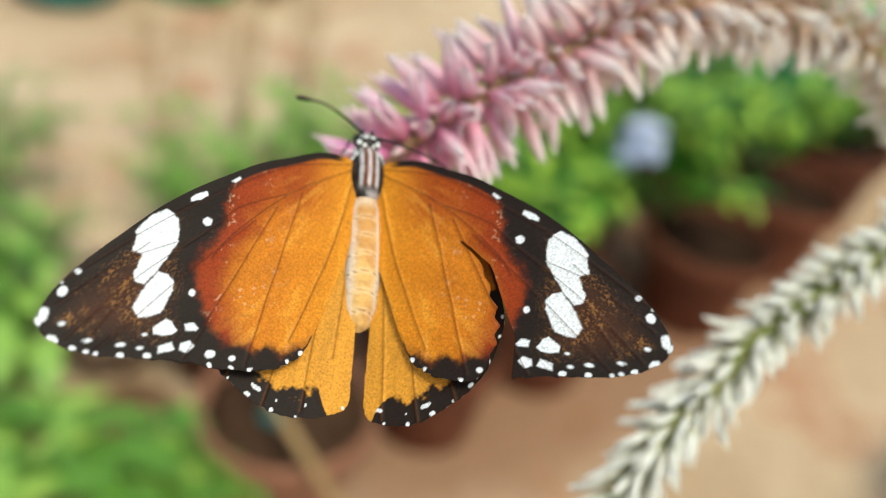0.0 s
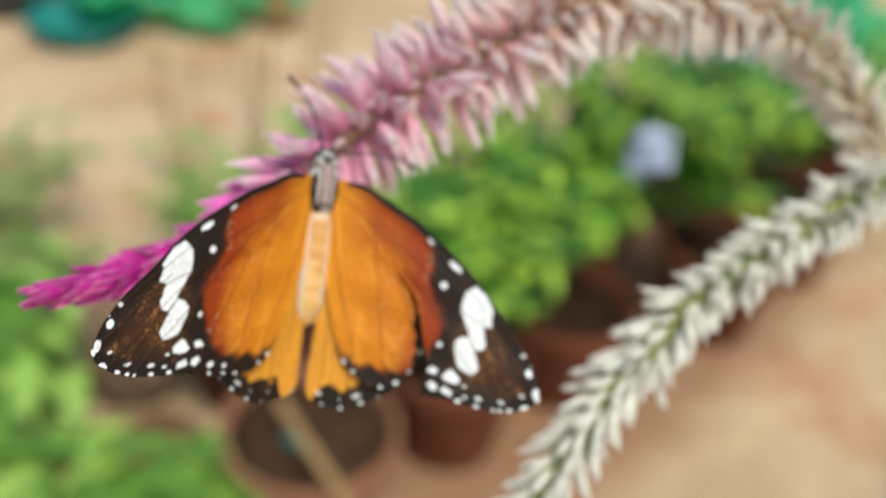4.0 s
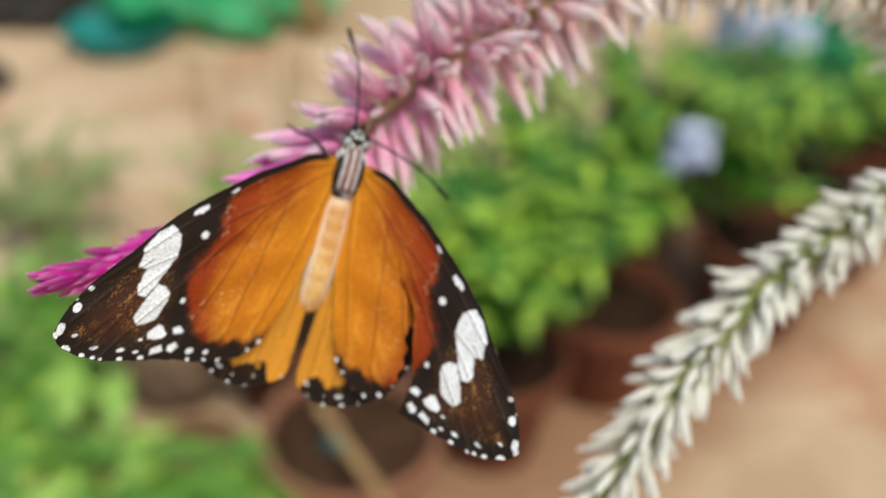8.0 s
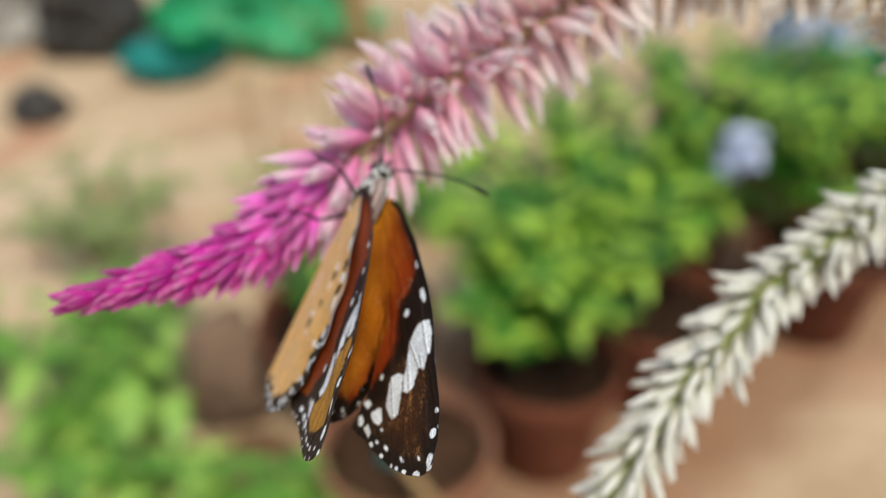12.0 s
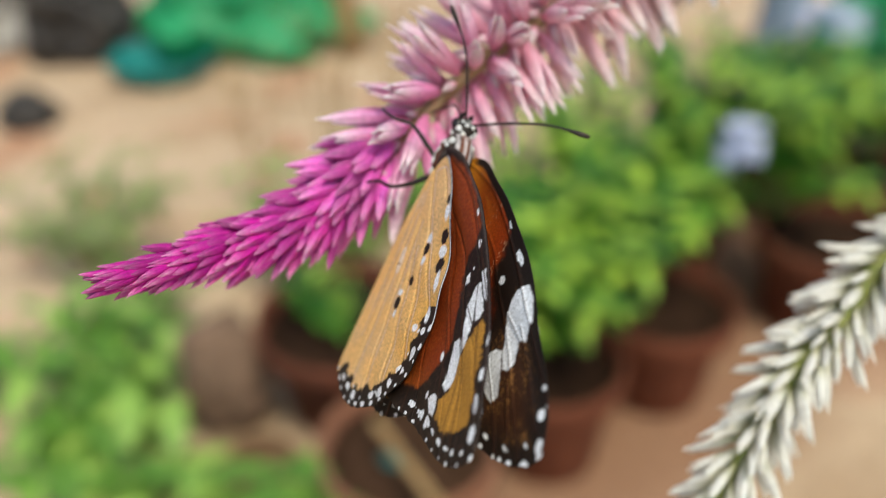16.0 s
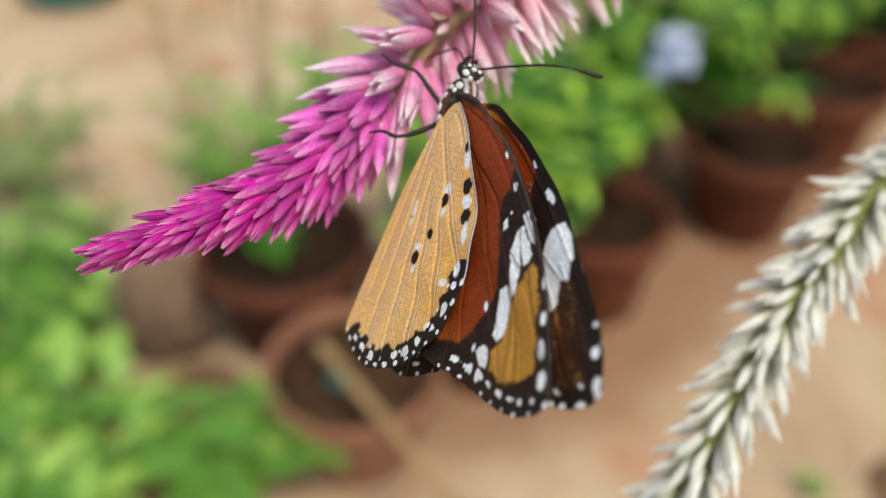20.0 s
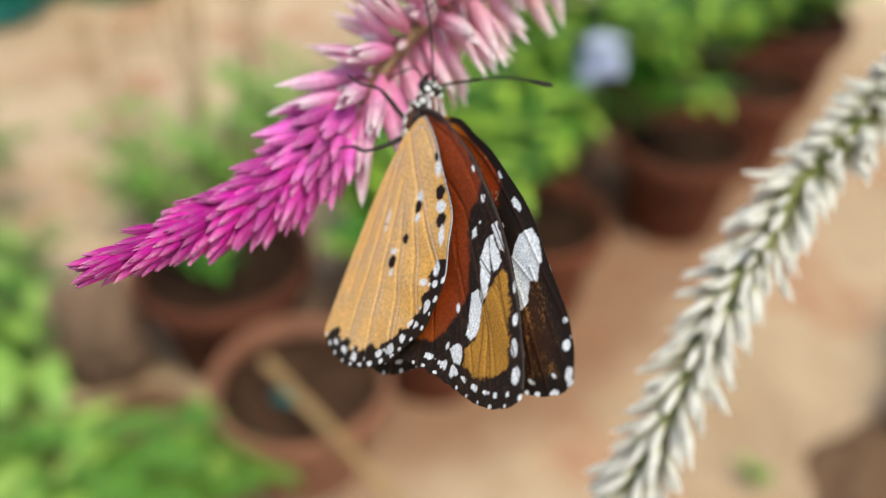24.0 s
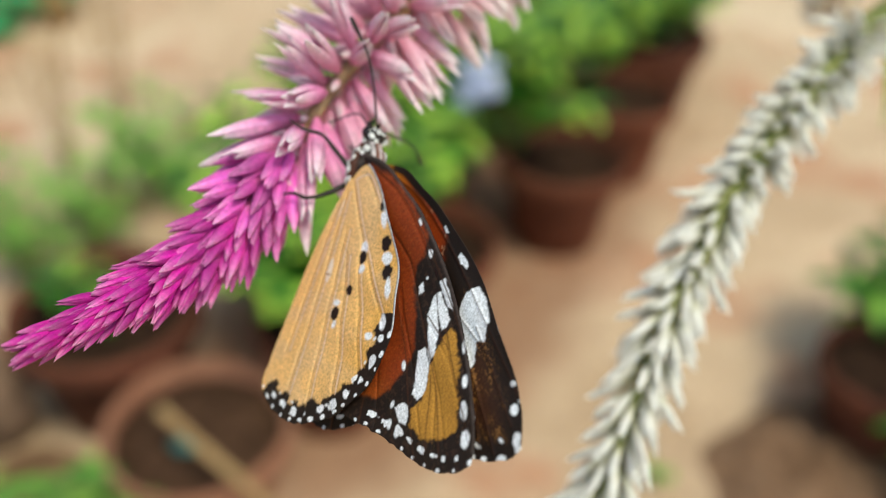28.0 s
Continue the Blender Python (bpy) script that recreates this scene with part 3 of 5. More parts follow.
def fbm(u, v, scale, seed):
    """Three octaves of noise, each turned against the last."""
    a = vnoise(u, v, scale, seed)
    c = vnoise(0.8 * u - 0.6 * v, 0.6 * u + 0.8 * v, scale * 1.9, seed + 1)
    e = vnoise(0.5 * u + 0.87 * v, -0.87 * u + 0.5 * v, scale * 3.7, seed + 2)
    return 0.5 * a + 0.3 * c + 0.2 * e


def fore_place(u, v):
    """Where the forewing's markings lie: a gentle stretch of their plan."""
    a, b = u / 20, v / 20
    return u - (0.973 * a - 1.036 * b - 1.680 * a * a - 2.134 * a * b - 0.644 * b * b), v - (-0.791 * a - 0.220 * b - 0.821 * a * a - 1.564 * a * b + 0.341 * b * b)


def fore_top(u, v, d, arc, ring):
    U, V = u, v
    u, v = fore_place(u, v)
    n1, n2 = fbm(u, v, 0.6, 1), vnoise(u, v, 4.5, 2)
    reach = np.interp(v, [-22, -19.8, -17.4, -15, -12.5, -10.4, -9.3, -7.7, -4, -2.3, -0.9, 1], [13.0, 14.0, 14.8, 15.2, 14.6, 13.8, 12.2, 12.6, 11.6, 10.4, 8.6, 8.0])
    col = over(np.tile(np.array(srgb(215, 139, 36)[:3]), (len(u), 1)), srgb(190, 101, 21), ease(1, 12, u + 0.25 * v + 4 + 3 * (n1 - 0.5)) * 0.6)
    col = over(col, srgb(146, 56, 13), ease(-8.0, -1.8, v + 0.2 * u + 1.5 * (n1 - 0.5)) * ease(1, 7, u) * 0.85)
    col = over(col, srgb(144, 54, 14), ease(-2.4, 1.6, u - reach + 1.8 * (n1 - 0.5)))
    col = over(col, srgb(72, 26, 12), (1 - patch(U, V, ORANGE, 1.0, 1.6, 0.9)) * ease(5, 9, u))
    # scales rubbed off in short pale scratches
    fan, far = np.arctan2(v - 1.0, u + 1.5), np.hypot(u, v)
    streak = fbm(fan * 9.0, far * 0.16, 1.6, 18)
    col = col * (0.86 + 0.28 * streak)[:, None]
    col = over(col, srgb(232, 176, 70), ease(0.58, 0.75, streak) * (1 - ease(3, 9, u + 0.45 * v)) * 0.25)
    worn = ease(0.62, 0.7, fbm(u * 1.5 + v * 0.8, v * 1.1 - u * 0.4, 1.5, 8)) * ease(0.45, 0.62, vnoise(u, v, 0.42, 9)) * ease(6, 13, u)
    col = over(col, srgb(224, 176, 140), worn * 0.45)
    f = 1 - patch(U, V, ORANGE, 0.6, 1.5, 1.1)
    f = np.maximum(f, (1 - ease(0.55, 0.85, d - 0.02 * U)) * ease(0.5, 1.3, ring) * (ring < 11))
    f = f * (ring < 20.4) + f * (d < 0.2) * (ring >= 20.4)
    col = over(col, BLACK, f)
    gold = ease(0.54, 0.66, fbm(u * 1.3 - v * 1.3, (v + u) * 2.6, 1.9, 5)) * ease(0.3, 0.7, fbm(u, v, 0.6, 7)) * ease(18.5, 22, u) * (1 - ease(31.5, 33, u)) * ease(0.8, 2.5, d) * f
    col = over(col, srgb(74, 42, 24), ease(19, 24, u) * ease(1, 4, d) * 0.75 * f)
    col = over(col, srgb(150, 104, 56), gold * 0.8)
    vein = near_lines(u, v, FORE_VEINS)
    col = over(col, srgb(58, 26, 12), (1 - ease(0.05, 0.15, vein)) * 0.5)
    w = np.maximum(patches(u, v, BAND), np.maximum(patches(u, v, SMALL, 0.1, 0.2), np.maximum(ellipses(u, v, APEX, 0.09, 0.3), ellipses(u, v, DOTS, 0.09, 0.3))))
    w = np.maximum(w, margin_dots(u, v, d, arc, 2.1, 0.2, 0.27, 11, 20.5, ring))
    w = w * (1 - 0.6 * (1 - ease(0.04, 0.1, vein)))
    return over(col, SNOW, w), vein


def fore_under(u, v, d, arc, ring):
    n1, n2 = fbm(u, v, 0.7, 11), vnoise(u, v, 4.5, 12)
    field = over(np.tile(np.array(srgb(128, 50, 15)[:3]), (len(u), 1)), srgb(186, 100, 32), ease(-16, -23, v + 2 * (n1 - 0.5)) * 0.6)
    field = over(field, srgb(176, 104, 46), ease(0.6, 0.72, fbm(u * 2, v * 1.4, 3.6, 15)) * 0.2)
    col = np.tile(np.array(BLACK[:3]), (len(u), 1))
    col = over(col, srgb(74, 52, 40), ease(0.56, 0.7, fbm(u * 1.2, v * 1.2, 2.2, 16)) * 0.4)
    f = patch(u, v, RUSSET, 0.3, 0.6, 1.1)
    col = col * (1 - f[:, None]) + field * f[:, None]
    col = over(col, srgb(176, 126, 52), patch(u, v, OCHRE, 0.2, 0.9, 1.6))
    vein = near_lines(u, v, FORE_VEINS)
    col = over(col, srgb(72, 40, 22), (1 - ease(0.05, 0.15, vein)) * 0.5)
    col = over(col, srgb(104, 92, 88), (1 - ease(0.1, 0.45, d)) * (ring < 11) * 0.5)
    w = np.maximum(patches(u, v, STREAKS), ellipses(u, v, UNDER_DOTS, 0.1, 0.25))
    w = np.maximum(w, margin_dots(u, v, d, arc, 1.9, 0.22, 0.24, 11, 20.0, ring))
    w = np.maximum(w, margin_dots(u, v, d, arc + 1.0, 2.0, 1.3, 0.33, 11.5, 16.5, ring))
    w = w * (1 - 0.75 * (1 - ease(0.05, 0.12, vein)))
    return over(col, SNOW, w), vein


def hind_top(u, v, d, arc, ring):
    u, v = u - -0.5, v - 1.5
    n1, n2 = vnoise(u, v, 1.2, 21), vnoise(u, v, 4.5, 22)
    col = over(np.tile(np.array(srgb(214, 148, 52)[:3]), (len(u), 1)), srgb(196, 112, 26), ease(5, 13, u))
    col = col * (0.82 + 0.36 * fbm(np.arctan2(v - 1.0, u + 1.5) * 9.0, np.hypot(u, v) * 0.16, 1.6, 19))[:, None]
    m = (ring > 6.0) & (ring < 14.1)
    f = (1 - ease(2.1, 2.7, d + 0.5 * (n2 - 0.5) + 1.3 * (n1 - 0.5))) * m
    f = np.maximum(f, ellipses(u, v, [(5.4, -8.5, 0.35, 0.75, 25), (5.0, -12.1, 0.35, 0.45, 0), (4.1, -14.8, 0.4, 0.6, 0)], 0.1, 0.3))
    f = np.maximum(f, (1 - ease(0.3, 0.6, d)) * (ring < 6.2))
    col = over(col, BLACK, f)
    vein = near_lines(u, v, HIND_VEINS)
    col = over(col, srgb(96, 52, 14), (1 - ease(0.05, 0.16, vein)) * 0.5)
    w = margin_dots(u, v, d, arc, 2.6, 0.2, 0.2, 6.2, 15.0, ring)
    w = np.maximum(w, 0.9 * margin_dots(u, v, d, arc + 1.1, 3.1, 1.2, 0.2, 6.4, 14.6, ring))
    return over(col, SNOW, w), vein


def hind_under(u, v, d, arc, ring):
    u, v = u - 0.2, v - 1.5
    n1, n2 = vnoise(u, v, 0.5, 31), vnoise(u, v, 4.5, 32)
    col = over(np.tile(np.array(srgb(238, 190, 124)[:3]), (len(u), 1)), srgb(226, 170, 84), ease(4, 13, u))
    col = over(col, srgb(216, 182, 142), ease(0.35, 0.8, n1) * 0.4)
    col = col * (0.93 + 0.14 * fbm(np.arctan2(v - 1.0, u + 1.5) * 8.0, np.hypot(u, v) * 0.15, 1.6, 33))[:, None]
    col = over(col, srgb(150, 106, 62), ease(0.7, 0.8, fbm(u, v, 3.4, 35)) * 0.3)
    vein = near_lines(u, v, HIND_VEINS)
    col = over(col, srgb(226, 204, 196), (1 - ease(0.05, 0.14, vein)) * 0.6)
    col = over(col, srgb(150, 104, 70), (1 - ease(0.03, 0.09, np.abs(vein - 0.2))) * 0.35)
    m = (ring > 5.9) & (ring < 14.6)
    f = (1 - ease(1.85, 2.25, d + 0.35 * (n2 - 0.5) - 0.35 * np.cos(arc * 2 * math.pi / 2.9))) * m
    marks = [(5.45, -8.5, 0.5, 0.82, 28), (5.0, -12.1, 0.46, 0.56, 20), (4.1, -14.8, 0.55, 0.75, 10)]
    f = np.maximum(f, ellipses(u, v, marks, 0.1, 0.3))
    f = np.maximum(f, ellipses(u, v, [(6.0, -2.9, 0.4, 0.75, 32), (8.3, -6.6, 0.75, 0.75, 28), (9.8, -9.4, 0.62, 0.9, 25)], 0.1, 0.4))
    f = np.maximum(f, (1 - ease(0.12, 0.3, d)) * (ring < 5.9))
    w = ellipses(u, v, [(5.2, -7.5, 0.5, 0.7, 30), (6.0, -9.7, 0.45, 0.5, 0), (3.8, -13.7, 0.45, 0.35, 0), (4.5, -15.9, 0.3, 0.45, 0), (6.9, -4.2, 0.4, 1.0, 30), (9.0, -8.0, 0.75, 0.62, -20),
                         (10.7, -10.9, 0.4, 1.1, 24), (11.3, -14.2, 0.45, 0.8, 20), (10.2, -15.9, 0.55, 0.4, 0)], 0.12, 0.3)
    col = over(col, BLACK, f)
    w = w * (1 - ellipses(u, v, marks, 0.1, 0.3))
    w = np.maximum(w, (1 - ease(0.05, 0.25, d)) * 0.7 * (ring < 6.5) * (ring > 1))
    w = np.maximum(w, margin_dots(u, v, d, arc, 1.75, 0.28, 0.25, 6.2, 15.0, ring))
    w = np.maximum(w, margin_dots(u, v, d, arc + 0.9, 2.4, 1.15, 0.44, 6.4, 14.6, ring))
    w = np.maximum(w, 0.85 * margin_dots(u, v, d, arc + 0.2, 2.9, 1.95, 0.24, 6.6, 14.4, ring))
    return over(col, SNOW, w), vein


def wing_mesh(name, outline, side, top, under, tear=None, pitch=0.14, camber=0.6, stretch=1.0, lean=0.0):
    """A thin wing with scales on both faces; millimetres in the plane of the wing, metres out."""
    ctrl = np.array(outline + outline[:1], float)
    pts = np.vstack([outline[-1:], ctrl, outline[1:2]])
    dense, ring = [], []
    sub = 12
    for i in range(len(outline)):
        a, b, c, d = pts[i:i + 4]
        for k in range(sub):
            t = k / sub
            dense.append(0.5 * (2 * b + (c - a) * t + (2 * a - 5 * b + 4 * c - d) * t * t + (3 * b - a - 3 * c + d) * t ** 3))
            ring.append(i + t)
    dense, ring = np.array(dense), np.array(ring)
    # a finely ragged, worn edge on the outer margin
    wear = (vnoise(dense[:, 0], dense[:, 1], 2.2, 3) - 0.5) * 0.3 * ease(0.42, 0.5, ring / len(outline)) * (1 - ease(0.8, 0.85, ring / len(outline)))
    mid = dense.mean(0)
    out = (dense - mid) / np.linalg.norm(dense - mid, axis=1, keepdims=True)
    dense = dense + out * wear[:, None]
    nxt = np.roll(dense, -1, 0)
    seg = np.linalg.norm(nxt - dense, axis=1)
    arc = np.concatenate([[0], np.cumsum(seg)[:-1]])
    cut = dense
    if tear:
        cut = []
        for q, r in zip(dense, ring):
            if tear["from"] < r < tear["to"]:
                if not any(x is tear for x in cut):
                    cut.append(tear)
            else:
                cut.append(q)
        flat = []
        for q in cut:
            if q is tear:
                flat.extend(np.array(w, float) for w in tear["path"])
            else:
                flat.append(q)
        cut = np.array(flat)
    lo, hi = dense.min(0) - pitch, dense.max(0) + pitch
    gu, gv = np.meshgrid(np.arange(lo[0], hi[0], pitch), np.arange(lo[1], hi[1], pitch), indexing="ij")
    shape = gu.shape
    g = np.stack([gu.ravel(), gv.ravel()], 1)

    def closest(poly):
        nx = np.roll(poly, -1, 0)
        best, where, which, tt = np.full(len(g), 1e9), g.copy(), np.zeros(len(g), int), np.zeros(len(g))
        inside = np.zeros(len(g), bool)
        for i, (a, b) in enumerate(zip(poly, nx)):
            ab = b - a
            t = np.clip(((g - a) @ ab) / (ab @ ab + 1e-12), 0, 1)
            q = a + t[:, None] * ab
            dd = np.hypot(*(g - q).T)
            m = dd < best
            best[m], where[m], which[m], tt[m] = dd[m], q[m], i, t[m]
            if a[1] != b[1]:
                cr = (a[1] > g[:, 1]) != (b[1] > g[:, 1])
                inside ^= cr & (g[:, 0] < (b[0] - a[0]) * (g[:, 1] - a[1]) / (b[1] - a[1]) + a[0])
        return best, where, which, tt, inside

    dist, where, which, tt, inside = closest(dense)
    d_arc, d_ring = arc[which] + tt * seg[which], ring[which]
    edge_d = dist
    if tear:
        dist, where, which, tt, inside = closest(cut)
    snap = dist < pitch * 0.55
    keep = inside | snap
    g2 = np.where(snap[:, None], where, g)
    idx = np.arange(len(g)).reshape(shape)
    quads = np.stack([idx[:-1, :-1], idx[1:, :-1], idx[1:, 1:], idx[:-1, 1:]], -1).reshape(-1, 4)
    quads = quads[keep[quads].all(1)]
    used = np.unique(quads)
    remap = np.full(len(g), -1)
    remap[used] = np.arange(len(used))
    quads = remap[quads]
    uv, d, a_, r_ = g2[used], edge_d[used], d_arc[used], d_ring[used]
    u, v = uv[:, 0], uv[:, 1]
    ct, vein = top(u, v, d, a_, r_)
    cu, _ = under(u, v, d, a_, r_)
    lift = camber * np.sin(np.clip(u / 34, 0, 1) * math.pi) + 0.09 * (1 - ease(0.0, 0.35, vein)) + 0.12 * np.sin(v * 1.1 + u * 0.25) * ease(1, 8, u)
    half = 0.05
    n = len(used)
    P = np.empty((2 * n, 3))
    P[:, 0] = np.tile(u * side * stretch, 2)
    P[:, 1] = np.tile(v + lean * u / 32, 2)
    P[:n, 2], P[n:, 2] = lift + half, lift - half
    up = quads if side > 0 else quads[:, ::-1]
    faces = np.vstack([up, up[:, ::-1] + n])
    e = np.sort(np.stack([quads, np.roll(quads, -1, 1)], -1).reshape(-1, 2), 1)
    eu, counts = np.unique(e, axis=0, return_counts=True)
    rim = eu[counts == 1]
    faces = np.vstack([faces, np.stack([rim[:, 0], rim[:, 1], rim[:, 1] + n, rim[:, 0] + n], 1)])
    cols = np.ones((2 * n, 4))
    cols[:n, :3], cols[n:, :3] = ct, cu
    return coloured_mesh(name, P * MM, faces, np.clip(cols, 0, 1))


TEAR = {"from": 16.38, "to": 17.45, "path": [(19.5, -22.4), (19.35, -20.0), (19.2, -18.6), (18.4, -17.2), (17.7, -16.0), (17.1, -14.8), (16.4, -13.4), (15.7, -12.1), (15.1, -11.2), (14.1, -10.5), (12.9, -9.6), (11.6, -8.8),
        (10.6, -8.2), (11.5, -8.9), (12.8, -9.9), (13.9, -10.8), (14.5, -11.6), (14.8, -12.5), (15.7, -13.4), (15.8, -14.6), (16.8, -15.6), (16.6, -16.6), (17.4, -17.4), (17.0, -18.4), (17.5, -19.3), (16.9, -20.4), (17.0, -21.4), (16.0, -22.9)]}


def blob(bm, centre, radii, seg=20, rings=14):
    m = Matrix.Translation(centre) @ Matrix.Diagonal((*radii, 1))
    bmesh.ops.create_uvsphere(bm, u_segments=seg, v_segments=rings, radius=1.0, matrix=m)


def painted_part(name, bm, colour, parent, label=""):
    """A part whose colour pattern is worked out vertex by vertex, in millimetres."""
    me = bpy.data.meshes.new(name)
    bm.to_mesh(me)
    bm.free()
    co = np.empty(len(me.vertices) * 3)
    me.vertices.foreach_get("co", co)
    co = co.reshape(-1, 3)
    att = me.color_attributes.new("Col", "FLOAT_COLOR", "POINT")
    att.data.foreach_set("color", np.concatenate([colour(co / MM), np.ones((len(co), 1))], 1).astype(np.float32).ravel())
    me.polygons.foreach_set("use_smooth", [True] * len(me.polygons))
    return link_mesh(name, me, BODYFUR, parent, label)


def butterfly():
    b = thing("butterfly", (0, 0, 0), "orange butterfly with black white-spotted wing tips, clinging to the spike", "butterfly")
    mm = MM

    def thorax_colour(p):
        x, y, z = p.T
        col = np.tile(np.array(srgb(26, 19, 18)[:3]), (len(p), 1))
        col = over(col, srgb(84, 46, 28), ease(0.2, 0.6, vnoise(x, y + z, 1.1, 47)) * (1 - ease(0.2, 0.9, z)))
        back = ease(0.3, 1.1, z) * ease(-3.4, -2.6, y)
        col = over(col, srgb(104, 52, 28), (1 - ease(0.5, 0.62, np.abs(x))) * back)
        pale = np.maximum(1 - ease(0.14, 0.26, np.abs(x)), ease(0.6, 0.7, np.abs(x)) * (1 - ease(0.98, 1.14, np.abs(x))))
        col = over(col, srgb(200, 192, 194), pale * back * (0.55 + 0.45 * vnoise(x * 2, y, 1.6, 48)))
        col = over(col, srgb(160, 152, 154), (1 - ease(-3.9, -3.0, y)) * ease(0.2, 0.9, z) * ease(0.4, 0.65, vnoise(x, y, 1.3, 40)))
        return over(col, srgb(150, 138, 130), ease(0.55, 0.8, vnoise(x * 3, y * 3 + z, 2, 41)) * 0.14)

    bm = bmesh.new()
    blob(bm, (0, -1.1 * mm, 0), (2.05 * mm, 3.9 * mm, 2.15 * mm), 48, 36)
    painted_part("thorax", bm, thorax_colour, b, "dark thorax with pale lengthwise stripes")

    def abdomen_colour(p):
        x, y, z = p.T
        col = np.tile(np.array(srgb(212, 168, 104)[:3]), (len(p), 1))
        col = over(col, srgb(184, 122, 62), ease(0.3, 0.7, vnoise(x, y, 0.5, 45)) * 0.6)
        col = over(col, srgb(226, 210, 196), ease(0.95, 1.45, np.abs(x) + 0.25 * vnoise(x, y, 1.4, 44)) * 0.85)
        k = np.abs(np.mod((y + 4.5 + 0.25 * np.abs(x)) / 2.05, 1) - 0.5)
        col = over(col, srgb(236, 214, 180), ease(0.30, 0.38, k) * (1 - ease(0.46, 0.48, k)) * 0.35)
        col = over(col, srgb(128, 84, 48), ease(0.465, 0.49, k) * ease(0.3, 0.6, vnoise(x, y, 1.1, 46)) * 0.8)
        col = over(col, srgb(214, 196, 176), ease(-6.0, -4.6, y) * 0.6)
        return over(col, srgb(176, 116, 56), ease(0.6, 0.9, vnoise(x * 2, y * 2, 1.5, 43)) * 0.35)

    bm = bmesh.new()
    path, rad = [], []
    for i in range(73):
        s = i / 72
        y = -4.2 - 14.4 * s
        r = np.interp(s, [0, 0.08, 0.3, 0.6, 0.85, 0.96, 1], [1.35, 1.6, 1.78, 1.98, 1.75, 1.15, 0.3])
        k = abs(((y + 4.5) / 2.05) % 1 - 0.5)
        path.append((0, y * mm, (0.15 - 1.2 * s * s) * mm))
        rad.append((r - 0.045 * max(0, (k - 0.38) / 0.12)) * mm)
    tube(bm, path, rad, 28)
    painted_part("abdomen", bm, abdomen_colour, b, "cream-orange ringed abdomen")
    bm = bmesh.new()
    blob(bm, (0, 2.9 * mm, 0.1 * mm), (1.25 * mm, 1.2 * mm, 1.25 * mm), 28, 20)
    head = part("head", bm, CHITIN, b, "black head with white spots")
    for sx in (-1, 1):
        bm = bmesh.new()
        blob(bm, (sx * 1.0 * mm, 3.3 * mm, 0.1 * mm), (0.62 * mm, 0.7 * mm, 0.75 * mm), 20, 14)
        part("eye", bm, EYE, head)
        bm = bmesh.new()
        tube(bm, spline([(sx * 0.4 * mm, 3.7 * mm, -0.6 * mm), (sx * 0.55 * mm, 4.5 * mm, -0.4 * mm), (sx * 0.5 * mm, 4.9 * mm, 0.2 * mm)], 8), [0.32 * mm, 0.36 * mm, 0.36 * mm, 0.34 * mm, 0.3 * mm, 0.24 * mm, 0.16 * mm, 0.06 * mm], 8)
        part("palp", bm, CHITIN, head)
    bm = bmesh.new()
    tube(bm, spline([(0, 4.0 * mm, -0.8 * mm), (-0.6 * mm, 6.0 * mm, -2.6 * mm), (-1.2 * mm, 5.6 * mm, -4.6 * mm), (-1.6 * mm, 5.0 * mm, -6.4 * mm)], 14), 0.11 * mm, 6)
    part("proboscis", bm, CHITIN, head)
    antennae = []
    for bend in (-1.0, 1.0):
        pts = spline([(0, 0, 0), (-0.15 * bend, 4.2, 0.15), (0.1 * bend, 8.4, 0.1), (1.3 * bend, 12.6, -0.6)], 26) * mm
        antennae.append(part("antenna", tube(bmesh.new(), pts, [(0.14 - 0.02 * i / 25 + 0.16 * ease(0.78, 0.92, i / 25) * (1 - 0.7 * ease(0.96, 1, i / 25))) * mm for i in range(26)], 7), CHITIN, head))
    # white spots on head and thorax, and the fur at the shoulders
    dot = bmesh.new()
    bmesh.ops.create_icosphere(dot, subdivisions=2, radius=1.0, matrix=Matrix.Diagonal((1, 1, 0.4, 1)))
    dm = bpy.data.meshes.new("spot")
    dot.to_mesh(dm)
    dot.free()
    dm.materials.append(WHITE_SCALE)
    rnd = random.Random(12)
    spots = []
    for x, y, z, r in ((0.3, 0.45, 1.0, 0.34), (0.75, 0.95, 0.75, 0.3), (0.2, 1.1, 0.5, 0.24), (1.0, -0.1, 0.85, 0.44), (1.0, -0.55, -0.1, 0.4), (0.5, 1.0, -0.5, 0.3), (1.0, 0.4, -0.9, 0.3), (0.45, -0.5, 1.0, 0.3)):
        for sx in (-1, 1):
            spots.append((Vector((0, 2.8, 0.1)), Vector((sx * x, y, z)), Vector((1.4, 1.3, 1.33)), r * 0.92))
    for x, y, z, r in ((0.85, 0.72, 0.55, 0.5), (1.0, 0.62, 0.05, 0.42), (0.9, 0.66, -0.55, 0.4), (1.0, 0.3, -0.15, 0.4), (0.9, 0.2, -0.75, 0.5), (1.0, -0.05, -0.4, 0.55), (0.75, -0.15, -1.0, 0.42),
                       (1.0, -0.38, -0.2, 0.4), (0.9, -0.45, -0.75, 0.58), (1.0, -0.75, -0.35, 0.42), (0.6, -0.72, -1.0, 0.46), (0.95, 0.48, 0.4, 0.3)):
        for sx in (-1, 1):
            spots.append((Vector((0, -1.1, 0)), Vector((sx * x, y, z)), Vector((2.05, 3.9, 2.15)), r))
